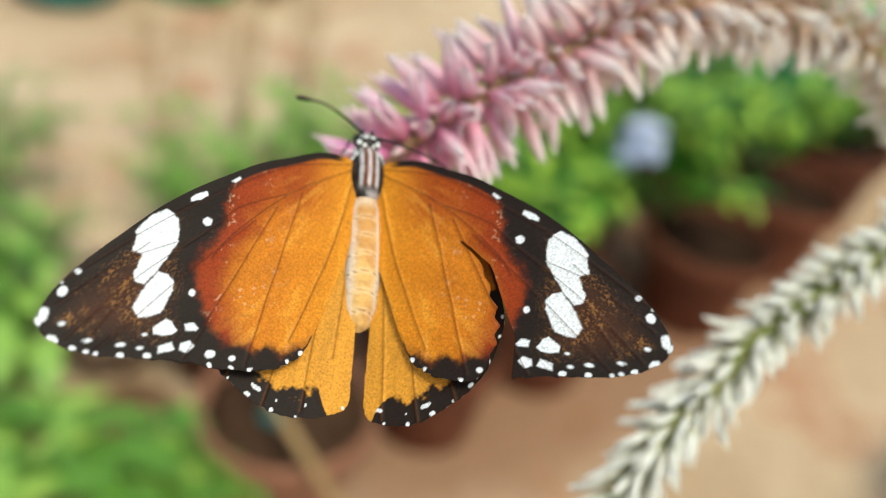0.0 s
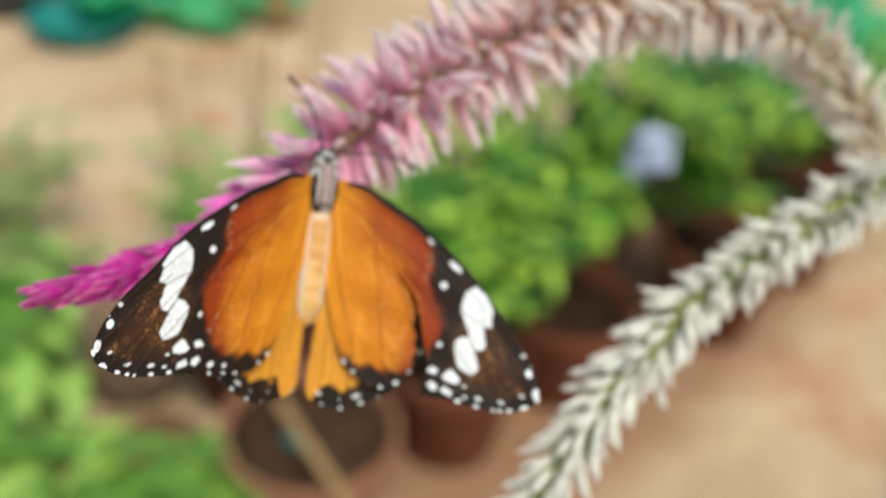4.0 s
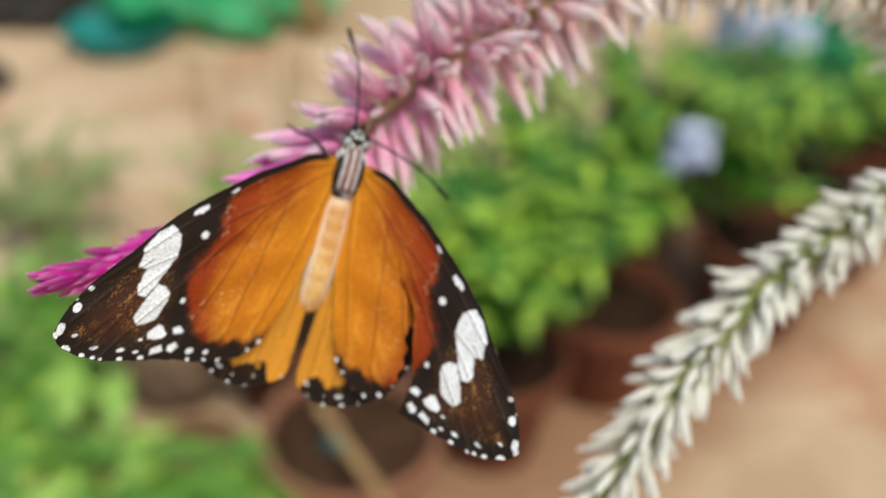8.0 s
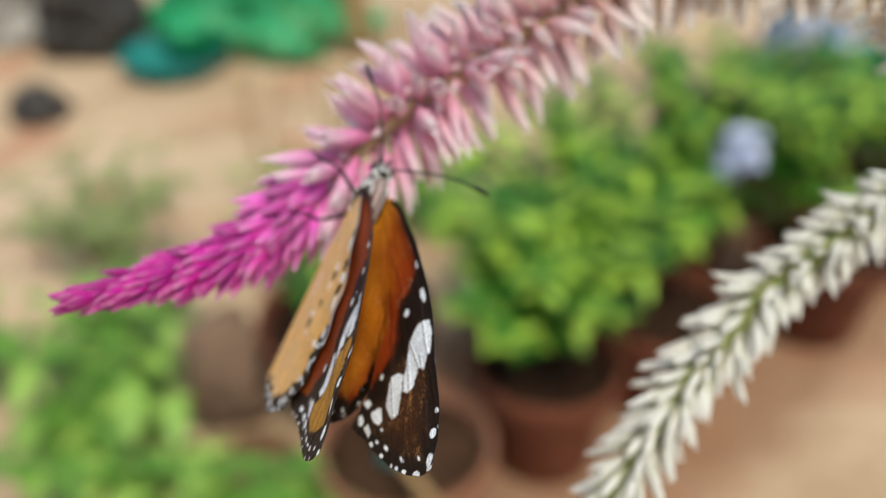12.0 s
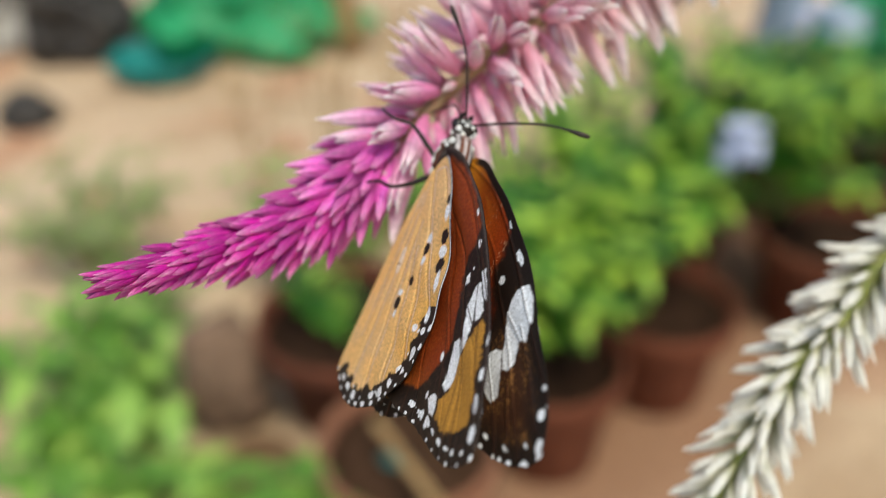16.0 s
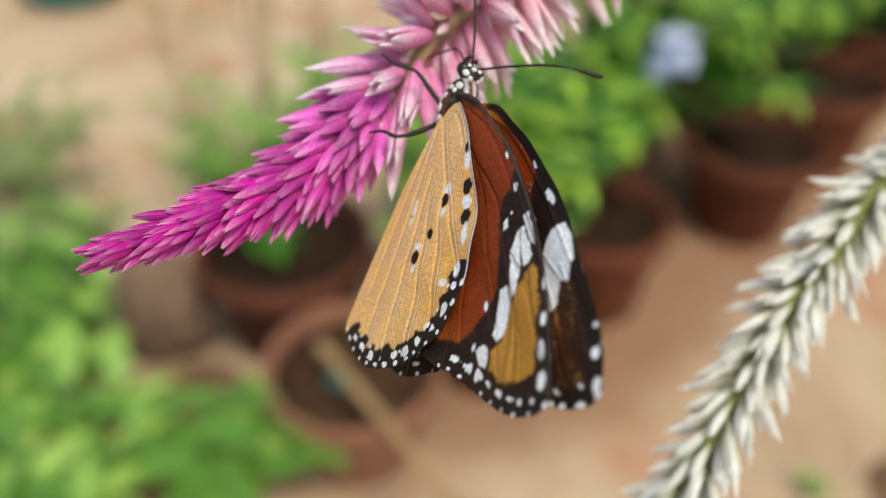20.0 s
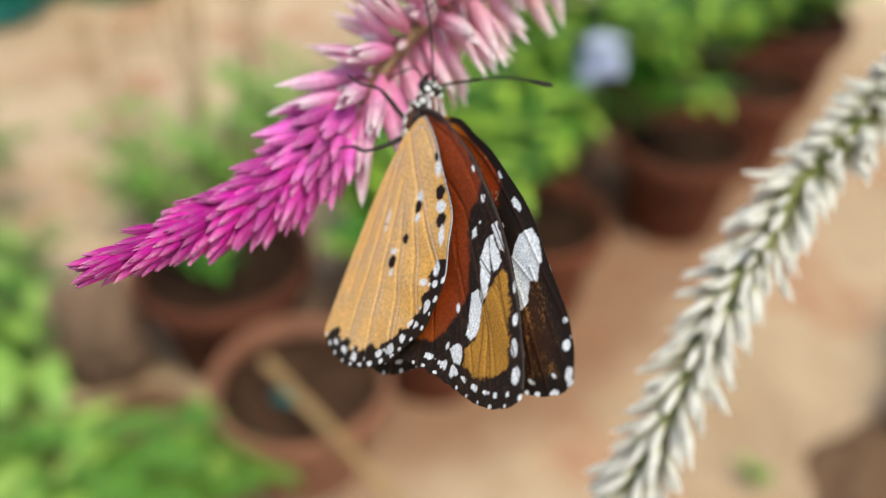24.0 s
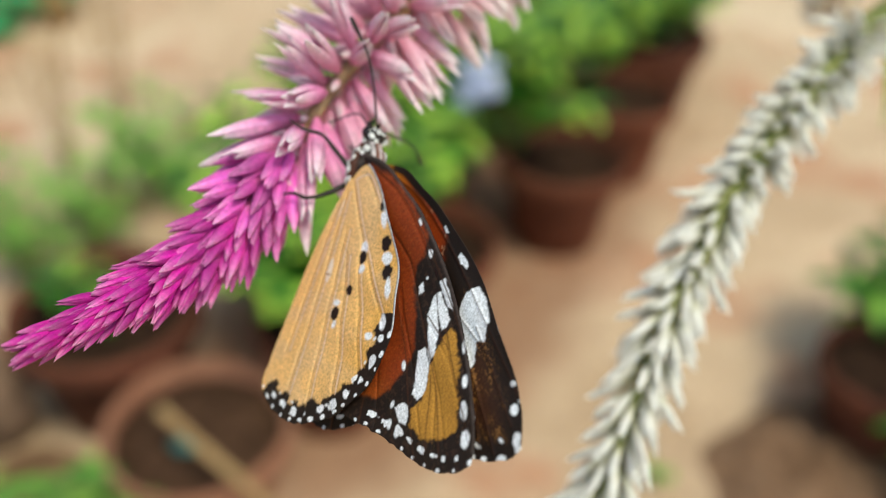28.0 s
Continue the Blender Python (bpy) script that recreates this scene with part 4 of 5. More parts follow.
    for centre, way, radii, r in spots:
        n = way.normalized()
        q = centre + Vector((n.x * radii.x, n.y * radii.y, n.z * radii.z))
        n = Vector((n.x / radii.x, n.y / radii.y, n.z / radii.z)).normalized()
        ob = new("spot", dm)
        ob.parent = b
        ob.matrix_local = Matrix.Translation(q * mm) @ n.to_track_quat("Z", "Y").to_matrix().to_4x4() @ Matrix.Rotation(rnd.uniform(0, 6), 4, "Z") @ Matrix.Diagonal((r * mm, r * rnd.uniform(0.7, 1.0) * mm, r * mm, 1))
    legs = [[(-1.2, -0.9, -1.5), (-2.8, 0.6, -2.4), (-4.6, 1.9, -3.1), (-6.4, 2.0, -4.2), (-7.8, 2.6, -5.0)], [(-1.2, -2.8, -1.6), (-2.6, -4.2, -2.6), (-4.2, -5.2, -3.8), (-5.4, -5.0, -4.8), (-6.4, -5.5, -5.7)],
            [(0.9, 0.6, -1.7), (1.9, 1.8, -3.0), (2.4, 2.6, -4.2), (1.8, 3.4, -6.2)], [(0.9, -2.0, -1.7), (2.2, -2.4, -3.2), (2.4, -2.0, -4.6), (1.6, -0.8, -6.8)]]
    for pts in legs:
        part("leg", tube(bmesh.new(), np.array(spline(pts, 18)) * mm, np.interp(np.arange(18), [0, 5, 8, 10, 17], [0.30, 0.27, 0.18, 0.22, 0.12]) * mm, 7), CHITIN, b)
    wings = {}
    for key, outline, side, top, under, tear, camber in (("left_forewing", FORE, -1, fore_top, fore_under, None, 0.6), ("right_forewing", FORE, 1, fore_top, fore_under, TEAR, 0.6),
                                                          ("left_hindwing", HIND, -1, hind_top, hind_under, None, 0.4), ("right_hindwing", HIND_WORN, 1, hind_top, hind_under, None, 0.4)):
        me = wing_mesh(key, outline, side, top, under, tear, 0.1, camber, {"left_forewing": 0.93, "right_forewing": 0.98}.get(key, 1.0), 1.0 if key == "right_forewing" else 0.0)
        label = "orange forewing with a black white-banded tip" if "fore" in key else "yellow-orange hindwing with a black white-dotted border"
        if tear:
            label = "torn orange forewing with a black white-banded tip"
        wings[key] = link_mesh(key, me, WING, b, label)
    return b, wings, antennae


BUTTERFLY, WINGS, ANTENNAE = butterfly()


# ---------------- pots and plants ----------------
def pot(place, r, h, material=None, soil=SOIL, label="terracotta flower pot filled with dark soil", seed=0, group="row of flower pots"):
    p = thing("flower_pot", place, label, "flower pot", group)
    prof = [(r * 0.66, 0), (r * 0.70, 0.004), (r * 0.86, h * 0.72), (r * 0.87, h * 0.76), (r * 1.0, h * 0.775), (r * 1.03, h * 0.80), (r * 1.03, h * 0.97), (r * 1.01, h),
            (r * 0.97, h), (r * 0.95, h * 0.98), (r * 0.93, h * 0.8), (r * 0.8, h * 0.7), (r * 0.6, 0.02)]
    part("body", lathe(bmesh.new(), prof, 48, 0.02, seed), material or TERRACOTTA, p)
    if soil:
        bm = bmesh.new()
        lathe(bm, [(r * 0.2, h * 0.72), (r * 0.92, h * 0.8), (r * 0.92, h * 0.84), (r * 0.6, h * 0.86), (r * 0.2, h * 0.87)], 28, 0.05, seed + 3)
        part("soil", bm, soil, p, "dark potting soil" if soil == SOIL else "dry brown soil")
    return p


def bush(place, base_z, spread, height, leaves, length, width, material, label, seed, group="", stems=9, flowers=()):
    """A leafy pot plant: thin stems from the pot, each clothed with pointed leaves."""
    p = thing("potted_plant", (place[0], place[1], base_z), label, "plant", group)
    rnd = random.Random(seed)
    for k in range(stems):
        a = 2 * math.pi * k / stems + rnd.uniform(-0.3, 0.3)
        out = spread * rnd.uniform(0.3, 1.0)
        top = (out * math.cos(a), out * math.sin(a), height * rnd.uniform(0.62, 1.0) * (1 - 0.25 * (out / spread) ** 2))
        path = spline([(0.15 * top[0], 0.15 * top[1], 0), (0.45 * top[0], 0.45 * top[1], top[2] * 0.55), top], 12)
        stem = part("stem", tube(bmesh.new(), path, np.linspace(0.004, 0.0018, 12), 6), LEAF_DULL, p)
        spray = bmesh.new()
        for i in range(leaves):
            s = 0.3 + 0.7 * (i + rnd.random()) / leaves
            q = [np.interp(s * 11, range(12), path[:, j]) for j in range(3)]
            b = i * 2.4 + rnd.uniform(-0.4, 0.4)
            add_leaf(spray, q, (math.cos(b), math.sin(b), rnd.uniform(0.0, 0.7)), length * rnd.uniform(0.65, 1.2), width * rnd.uniform(0.8, 1.15), rnd.uniform(0.3, 0.9), 0.25, 5)
        part("leaves", spray, material, stem)
    for k, (x, y, z) in enumerate(flowers):
        bm = bmesh.new()
        for j in range(13):
            a = j * 2.4
            c = Vector((x - place[0], y - place[1], z - base_z)) + Vector((math.cos(a), math.sin(a), rnd.uniform(-1.2, 1.2))) * 0.025 * math.sqrt((j + 0.5) / 13)
            for i in range(5):
                e = 2 * math.pi * i / 5
                add_leaf(bm, c, (math.cos(e), math.sin(e), 0.5), 0.016, 0.012, 0.6, 0.1, 3)
        part("flower_head", bm, BLUE_PETAL, p, "cluster of pale blue petals")
    return p


def pots_and_plants():
    pot((0.138, 0.882, 0), 0.096, 0.175, seed=1)
    bush((0.115, 0.925), 0.165, 0.17, 0.25, 28, 0.047, 0.0185, LEAF, "bushy green plant with pointed leaves in a terracotta pot", 1, "potted plants", 16)
    pot((0.315, 1.005, 0), 0.098, 0.165, seed=2)
    bush((0.265, 1.06), 0.155, 0.165, 0.26, 27, 0.047, 0.0185, LEAF, "bushy green plant with pointed leaves in a terracotta pot", 2, "potted plants", 13)
    pot((0.60, 1.16, 0), 0.105, 0.17, seed=3)
    bush((0.53, 1.235), 0.155, 0.18, 0.30, 27, 0.046, 0.018, LEAF, "green plant with pale blue flower heads in a pot", 3, "potted plants", 14,
         flowers=[(0.411, 1.083, 0.375), (0.418, 1.095, 0.345)])
    pot((0.80, 1.33, 0), 0.105, 0.17, seed=4)
    bush((0.76, 1.40), 0.155, 0.17, 0.25, 27, 0.046, 0.018, LEAF, "bushy green plant with pointed leaves in a terracotta pot", 4, "potted plants", 12)
    pot((0.98, 1.53, 0), 0.11, 0.18, TERRA_DARK, seed=5)
    bush((0.98, 1.53), 0.155, 0.17, 0.24, 27, 0.046, 0.018, LEAF, "bushy green plant with pointed leaves in a terracotta pot", 5, "potted plants", 12)
    pot((0.25, 1.24, 0), 0.105, 0.17, TERRA_DARK, seed=6)
    bush((0.25, 1.22), 0.15, 0.2, 0.30, 28, 0.046, 0.018, LEAF, "bushy green plant with pointed leaves in a terracotta pot", 6, "potted plants", 12)
    pot((0.66, 1.5, 0), 0.105, 0.17, TERRA_DARK, seed=7)
    bush((0.66, 1.5), 0.145, 0.18, 0.24, 27, 0.046, 0.018, LEAF, "green plant with pale blue flower heads in a pot", 7, "potted plants", 12, flowers=[(0.66, 1.42, 0.41), (0.70, 1.45, 0.39), (0.63, 1.45, 0.40)])
    pot((0.13, 1.075, 0), 0.085, 0.16, TERRA_DARK, seed=22)
    bush((0.13, 1.075), 0.15, 0.17, 0.26, 24, 0.046, 0.018, LEAF, "bushy green plant with pointed leaves in a terracotta pot", 22, "potted plants", 13)
    pot((0.40, 1.30, 0), 0.105, 0.17, TERRA_DARK, seed=21)
    bush((0.40, 1.30), 0.15, 0.18, 0.31, 28, 0.046, 0.018, LEAF, "bushy green plant with pointed leaves in a terracotta pot", 21, "potted plants", 12)
    # the empty pot with a dry stalk standing in it
    pot((-0.046, 0.765, 0), 0.106, 0.15, TERRA_PALE, DRY_SOIL, "empty terracotta pot with a thick pale rim", 8)
    pot((-0.135, 0.99, 0), 0.122, 0.17, TERRA_DARK, seed=9)
    bush((-0.165, 0.985), 0.145, 0.07, 0.10, 6, 0.045, 0.018, LEAF, "small green plant in a dark pot", 9, "potted plants", 6)
    bush((-0.39, 0.70), 0.0, 0.16, 0.17, 7, 0.092, 0.032, LEAF_LIGHT, "light green plant with long pointed leaves on the earth", 10, "light green plants", 8)
    bush((-0.20, 0.705), 0.0, 0.085, 0.16, 6, 0.095, 0.03, LEAF_LIGHT, "light green plant with long pointed leaves on the earth", 11, "light green plants", 8)
    bush((-0.48, 0.87), 0.0, 0.11, 0.14, 6, 0.085, 0.026, LEAF_LIGHT, "light green plant with long pointed leaves on the earth", 24, "light green plants", 9)
    bush((-0.50, 1.0), 0.0, 0.16, 0.20, 11, 0.085, 0.024, LEAF_LIGHT, "light green plant with long pointed leaves on the earth", 12, "light green plants", 10)
    bush((-0.62, 1.38), 0.0, 0.2, 0.24, 9, 0.06, 0.018, LEAF_DULL, "thin dull green weeds on sandy earth", 13, "weeds", 12)
    bush((-0.26, 1.29), 0.0, 0.15, 0.26, 8, 0.05, 0.014, LEAF_WEED, "thin green weeds on sandy earth", 14, "weeds", 11)
    bush((-0.16, 1.36), 0.0, 0.12, 0.2, 7, 0.05, 0.014, LEAF_WEED, "thin green weeds on sandy earth", 20, "weeds", 9)
    bush((-0.03, 1.47), 0.0, 0.17, 0.25, 13, 0.05, 0.016, LEAF_WEED, "thin green weeds on sandy earth", 23, "weeds", 12)
    bush((-0.46, 1.15), 0.0, 0.14, 0.18, 6, 0.05, 0.013, LEAF_DULL, "thin green weeds on sandy earth", 16, "weeds", 10)
    bush((-0.70, 1.0), 0.0, 0.14, 0.18, 8, 0.05, 0.016, LEAF_DULL, "thin green weeds on sandy earth", 17, "weeds", 9)
    pot((0.815, 0.615, 0), 0.085, 0.13, TERRA_DARK, seed=15)
    bush((0.93, 0.72), 0.0, 0.11, 0.25, 13, 0.07, 0.024, LEAF, "green plant with pointed leaves beside a dark pot", 15, "potted plants", 11)
    bush((0.865, 0.475), 0.0, 0.10, 0.2, 12, 0.07, 0.024, LEAF, "green plant with pointed leaves beside a dark pot", 19, "potted plants", 9)
    bush((0.50, 0.625), 0.0, 0.014, 0.04, 3, 0.022, 0.009, LEAF_LIGHT, "small light green sprout on the sandy earth", 18, "sprouts", 4)


pots_and_plants()


def dry_stalk():
    bm = bmesh.new()
    path = spline([(-0.080, 0.757, 0.192), (-0.040, 0.692, 0.183), (0.012, 0.608, 0.172), (0.066, 0.515, 0.165)], 24)
    tube(bm, path, [0.0065 * (1 + 0.12 * math.sin(i * 1.9)) for i in range(24)], 10)
    ob = part("dry_stalk", bm, STRAW)
    return tagged(ob, "straw-coloured dry stick leaning across an empty pot", "stalk")


dry_stalk()


def stone(place, size, seed, label):
    bm = bmesh.new()
    bmesh.ops.create_icosphere(bm, subdivisions=5, radius=1.0)
    for q in bm.verts:
        d = q.co.normalized()
        q.co = d * (0.9 + 0.2 * noise.fractal(d * 1.4 + Vector((seed, 0, 0)), 1, 2, 5))
        q.co.z = max(q.co.z, -0.75)
        q.co = Vector((q.co.x * size[0], q.co.y * size[1], (q.co.z + 0.75) * size[2]))
    ob = part("stone", bm, STONE)
    ob.location = place
    return tagged(ob, label, "stone")


stone((-0.308, 0.965, 0), (0.070, 0.066, 0.112), 3, "upright brown weathered stone on the earth")


def dry_weed(place, height, seed):
    """A bare dead weed: a few thin straw stems, each with short side twigs."""
    w = thing("dry_weed", place, "bare dry straw-coloured weed stems standing in the earth", "weed", "dry weeds")
    rnd = random.Random(seed)
    for k in range(5):
        a, h = rnd.uniform(0, 6.3), height * rnd.uniform(0.7, 1.0)
        top = Vector((math.cos(a) * 0.16 * h, math.sin(a) * 0.16 * h, h))
        path = spline([(0, 0, 0), top * 0.5 + Vector((rnd.uniform(-0.01, 0.01), 0, 0)), top], 10)
        stem = part("stem", tube(bmesh.new(), path, np.linspace(0.0032, 0.0012, 10), 6), STRAW, w)
        for i in (4, 6, 8):
            b = rnd.uniform(0, 6.3)
            end = path[i] + np.array([math.cos(b) * 0.05, math.sin(b) * 0.05, 0.05])
            part("twig", tube(bmesh.new(), spline([path[i], (path[i] + end) / 2 + np.array([0, 0, -0.006]), end], 6), 0.0011, 5), STRAW, stem)


dry_weed((-0.20, 1.61, 0), 0.42, 1)
dry_weed((-0.33, 1.52, 0), 0.36, 2)
dry_weed((-0.09, 1.78, 0), 0.4, 3)


def soil_mound(place, size, seed, label="low mound of dark brown soil and painted shade beside a plant"):
    bm = bmesh.new()
    rings = []
    for i in range(1, 15):
        ring = []
        for k in range(40):
            a, r = 2 * math.pi * k / 40, i / 14
            c = Vector((math.cos(a) * 1.4, math.sin(a) * 1.4, seed))
            w = r * (1 + 0.3 * noise.noise(c))
            z = (1 - r * r) * (1 + 0.7 * noise.fractal(c * 1.5 + Vector((r * 3, 0, 0)), 1, 2, 4)) - 0.6 * r ** 4
            ring.append(bm.verts.new((math.cos(a) * w * size[0], math.sin(a) * w * size[1], z * size[2])))
        rings.append(ring)
    bm.faces.new(rings[0])
    for a, b in zip(rings[:-1], rings[1:]):
        for k in range(40):
            bm.faces.new((a[k], b[k], b[(k + 1) % 40], a[(k + 1) % 40]))
    ob = part("soil_mound", bm, SHADED_EARTH)
    ob.location = place
    return tagged(ob, label, "soil")


# soft shadow by the right-hand pot and plants, built as a dark mound
soil_mound((0.70, 0.575, 0), (0.16, 0.14, 0.026), 4)
# dark brown ground among the left-hand plants
soil_mound((-0.27, 0.80, -0.003), (0.22, 0.17, 0.02), 12)


# ---------------- things further off ----------------
def crumpled(name, place, size, material, label, category, seed, flat=0.55):
    """A heap of sheeting or a full sack: a lumpy, folded body resting on the ground."""
    bm = bmesh.new()
    bmesh.ops.create_icosphere(bm, subdivisions=5, radius=1.0)
    for q in bm.verts:
        d = q.co.normalized()
        n = noise.fractal(d * 1.6 + Vector((seed, 0, 0)), 1, 2, 4) * 0.35 + abs(noise.noise(d * 4 + Vector((0, seed, 0)))) * 0.22
        q.co = d * (0.85 + n)
        q.co.z = max(q.co.z, -flat)
        q.co = Vector((q.co.x * size[0], q.co.y * size[1], (q.co.z + flat) * size[2]))
    ob = part(name, bm, material)
    ob.location = place
    return tagged(ob, label, category) if label else ob


def sack(place, size, material, label, seed):
    """A full sack: a bulging body, drawn in at a gathered neck with a tie round it."""
    p = thing("sack", place, label, "sack", "sacks")
    body = crumpled("body", (0, 0, 0), size, material, "", "", seed)
    body.parent = p
    top = size[2] * 1.45
    r = size[0] * 0.2
    neck = bmesh.new()
    lathe(neck, [(r * 1.6, top - 0.05), (r * 0.8, top), (r * 0.7, top + 0.012), (r * 1.2, top + 0.04), (r * 1.5, top + 0.06), (r * 0.5, top + 0.05)], 24, 0.25, seed)
    part("neck", neck, material, p)
    part("tie", lathe(bmesh.new(), [(r * 0.78, top - 0.002), (r * 0.95, top + 0.004), (r * 0.95, top + 0.01), (r * 0.78, top + 0.014)], 24), STRAW, p, "straw-coloured cord")


crumpled("plastic_sheet", (-0.50, 2.42, 0), (0.30, 0.2, 0.17), CLOTH_GREEN, "crumpled bright green plastic sheet on the earth", "plastic sheet", 2)
crumpled("plastic_sheet", (1.12, 2.05, 0), (0.22, 0.2, 0.2), CLOTH_GREEN, "crumpled bright green plastic sheet on the earth", "plastic sheet", 5)
sack((-0.95, 2.42, 0), (0.16, 0.14, 0.16), DARK_PLASTIC, "dark bulging sack on the earth", 7)
sack((-1.22, 2.55, 0), (0.22, 0.16, 0.2), GREY_CLOTH, "pale grey bulging sack on the earth", 9)
crumpled("bag", (-0.95, 1.96, 0), (0.07, 0.06, 0.06), DARK_PLASTIC, "small dark plastic bag on the earth", "bag", 11)


def basin():
    p = thing("basin", (-0.70, 2.24, 0), "shallow teal plastic basin on the earth", "basin")
    part("body", lathe(bmesh.new(), [(0.10, 0), (0.13, 0.05), (0.14, 0.052), (0.14, 0.058), (0.128, 0.056), (0.095, 0.008)], 40), TEAL, p)


basin()


def post(name, place, r, h, lean, material, label):
    bm = bmesh.new()
    tube(bm, [(lean * k / 10 * h, 0, h * k / 10) for k in range(11)], [r * (1 + 0.06 * math.sin(k * 2.1)) for k in range(11)], 14)
    ob = part(name, bm, material)
    ob.location = place
    return tagged(ob, label, "post")


post("wooden_post", (-0.215, 2.36, 0), 0.035, 0.7, -0.12, STRAW, "pale wooden post standing in the earth")
post("painted_post", (0.66, 1.72, 0), 0.045, 0.8, 0.1, BLUE_PAINT, "blue-grey painted post behind the pots")
crumpled("plastic_scrap", (-0.062, 0.752, 0.128), (0.016, 0.012, 0.012), TEAL, "crumpled scrap of teal plastic on potting soil", "scrap", 13)


# ---------------- movement ----------------
def flap(side, hinge, up, swing):
    """A wing raised by up degrees on its hinge and swung forward by swing degrees."""
    return Matrix.Translation(hinge) @ Matrix.Rotation(radians(-side * up), 4, "Y") @ Matrix.Rotation(radians(side * swing), 4, "Z")


def motions():
    walk(BUTTERFLY, [
        (0, pose(-0.00642, 0.08405, 0.90522, 29.10, 8.37, 5.69)),
        (0.5, pose(-0.00538, 0.08507, 0.90394, 31.58, 8.18, 7.97)),
        (1, pose(-0.00527, 0.08584, 0.90293, 36.87, 7.19, 12.23)),
        (1.5, pose(-0.00454, 0.08574, 0.90187, 42.38, 8.79, 12.49)),
        (2, pose(-0.00455, 0.08640, 0.90094, 45.39, 10.59, 10.67)),
        (2.5, pose(-0.00421, 0.08766, 0.90002, 47.53, 11.02, 11.17)),
        (3, pose(-0.00379, 0.08732, 0.90050, 50.37, 10.70, 11.19)),
        (3.5, pose(-0.00421, 0.08742, 0.89960, 51.41, 11.85, 10.14)),
        (4, pose(-0.00378, 0.08715, 0.89997, 50.99, 13.44, 9.29)),
        (4.5, pose(-0.00405, 0.08756, 0.89969, 52.43, 13.55, 8.61)),
        (6.5, pose(-0.00497, 0.09017, 0.89837, 52.50, 19.89, 6.94)),
        (7, pose(-0.00507, 0.08909, 0.89794, 57.59, 21.54, 4.25)),
        (7.5, pose(-0.00428, 0.08685, 0.89878, 59.71, 21.22, 4.72)),
        (8, pose(-0.00497, 0.08813, 0.89785, 62.18, 19.75, 4.56)),
        (8.5, pose(-0.00537, 0.08824, 0.89767, 62.46, 19.71, 3.72)),
        (9, pose(-0.00431, 0.08870, 0.89722, 60.77, 22.63, 3.07)),
        (9.5, pose(-0.00377, 0.08826, 0.89724, 59.52, 23.99, 3.23)),
        (10, pose(-0.00261, 0.08686, 0.89741, 59.04, 24.73, 3.39)),
        (10.5, pose(-0.00274, 0.08782, 0.89705, 59.97, 25.83, 3.50)),
        (11, pose(-0.00199, 0.08727, 0.89724, 60.75, 27.04, 3.62)),
        (11.5, pose(-0.00158, 0.08593, 0.89766, 57.88, 32.74, 6.41)),
        (12, pose(-0.00228, 0.08632, 0.89721, 57.18, 33.59, 7.82)),
        (12.5, pose(-0.00219, 0.08682, 0.89748, 56.22, 33.62, 9.64)),
        (14.5, pose(-0.00172, 0.08706, 0.89681, 55.88, 34.31, 10.88)),
        (15, pose(-0.00271, 0.08931, 0.89564, 56.61, 34.62, 10.79)),
        (15.5, pose(-0.00241, 0.08893, 0.89559, 56.78, 34.83, 10.95)),
        (16, pose(-0.00198, 0.08790, 0.89622, 56.57, 34.13, 11.92)),
        (16.5, pose(-0.00251, 0.08796, 0.89630, 57.17, 34.20, 11.62)),
        (17, pose(-0.00212, 0.08762, 0.89651, 57.03, 34.50, 12.02)),
        (17.5, pose(-0.00206, 0.08756, 0.89637, 57.11, 34.26, 12.49)),
        (18, pose(-0.00244, 0.08853, 0.89550, 57.20, 35.54, 12.00)),
        (18.5, pose(-0.00165, 0.08725, 0.89660, 57.12, 33.62, 12.81)),
        (19, pose(-0.00200, 0.08769, 0.89618, 56.75, 34.37, 11.96)),
        (19.5, pose(-0.00208, 0.08806, 0.89605, 56.27, 33.06, 12.31)),
        (20, pose(-0.00149, 0.08810, 0.89651, 53.73, 35.61, 12.22)),
        (20.5, pose(-0.00199, 0.08887, 0.89575, 53.33, 36.96, 11.32)),
        (21, pose(-0.00164, 0.08850, 0.89600, 53.44, 35.86, 11.85)),
        (21.5, pose(-0.00163, 0.08772, 0.89623, 53.67, 35.18, 11.86)),
        (23.5, pose(-0.00215, 0.08912, 0.89531, 52.14, 36.71, 12.87)),
        (24, pose(-0.00160, 0.08797, 0.89611, 52.01, 36.59, 12.98)),
        (24.5, pose(-0.00173, 0.08814, 0.89589, 51.82, 37.37, 12.56)),
        (25, pose(-0.00160, 0.08870, 0.89574, 51.44, 37.80, 12.54)),
        (25.5, pose(-0.00139, 0.08861, 0.89572, 51.32, 37.64, 12.60)),
        (26, pose(-0.00149, 0.08899, 0.89547, 51.52, 37.34, 12.55)),
        (26.5, pose(-0.00128, 0.08913, 0.89528, 51.68, 37.68, 12.27)),
        (27, pose(-0.00119, 0.08907, 0.89505, 52.20, 38.28, 11.62)),
        (27.5, pose(-0.00116, 0.08868, 0.89478, 53.08, 38.87, 10.66)),
        (28, pose(-0.00152, 0.08851, 0.89513, 53.83, 39.21, 9.78)),
    ])
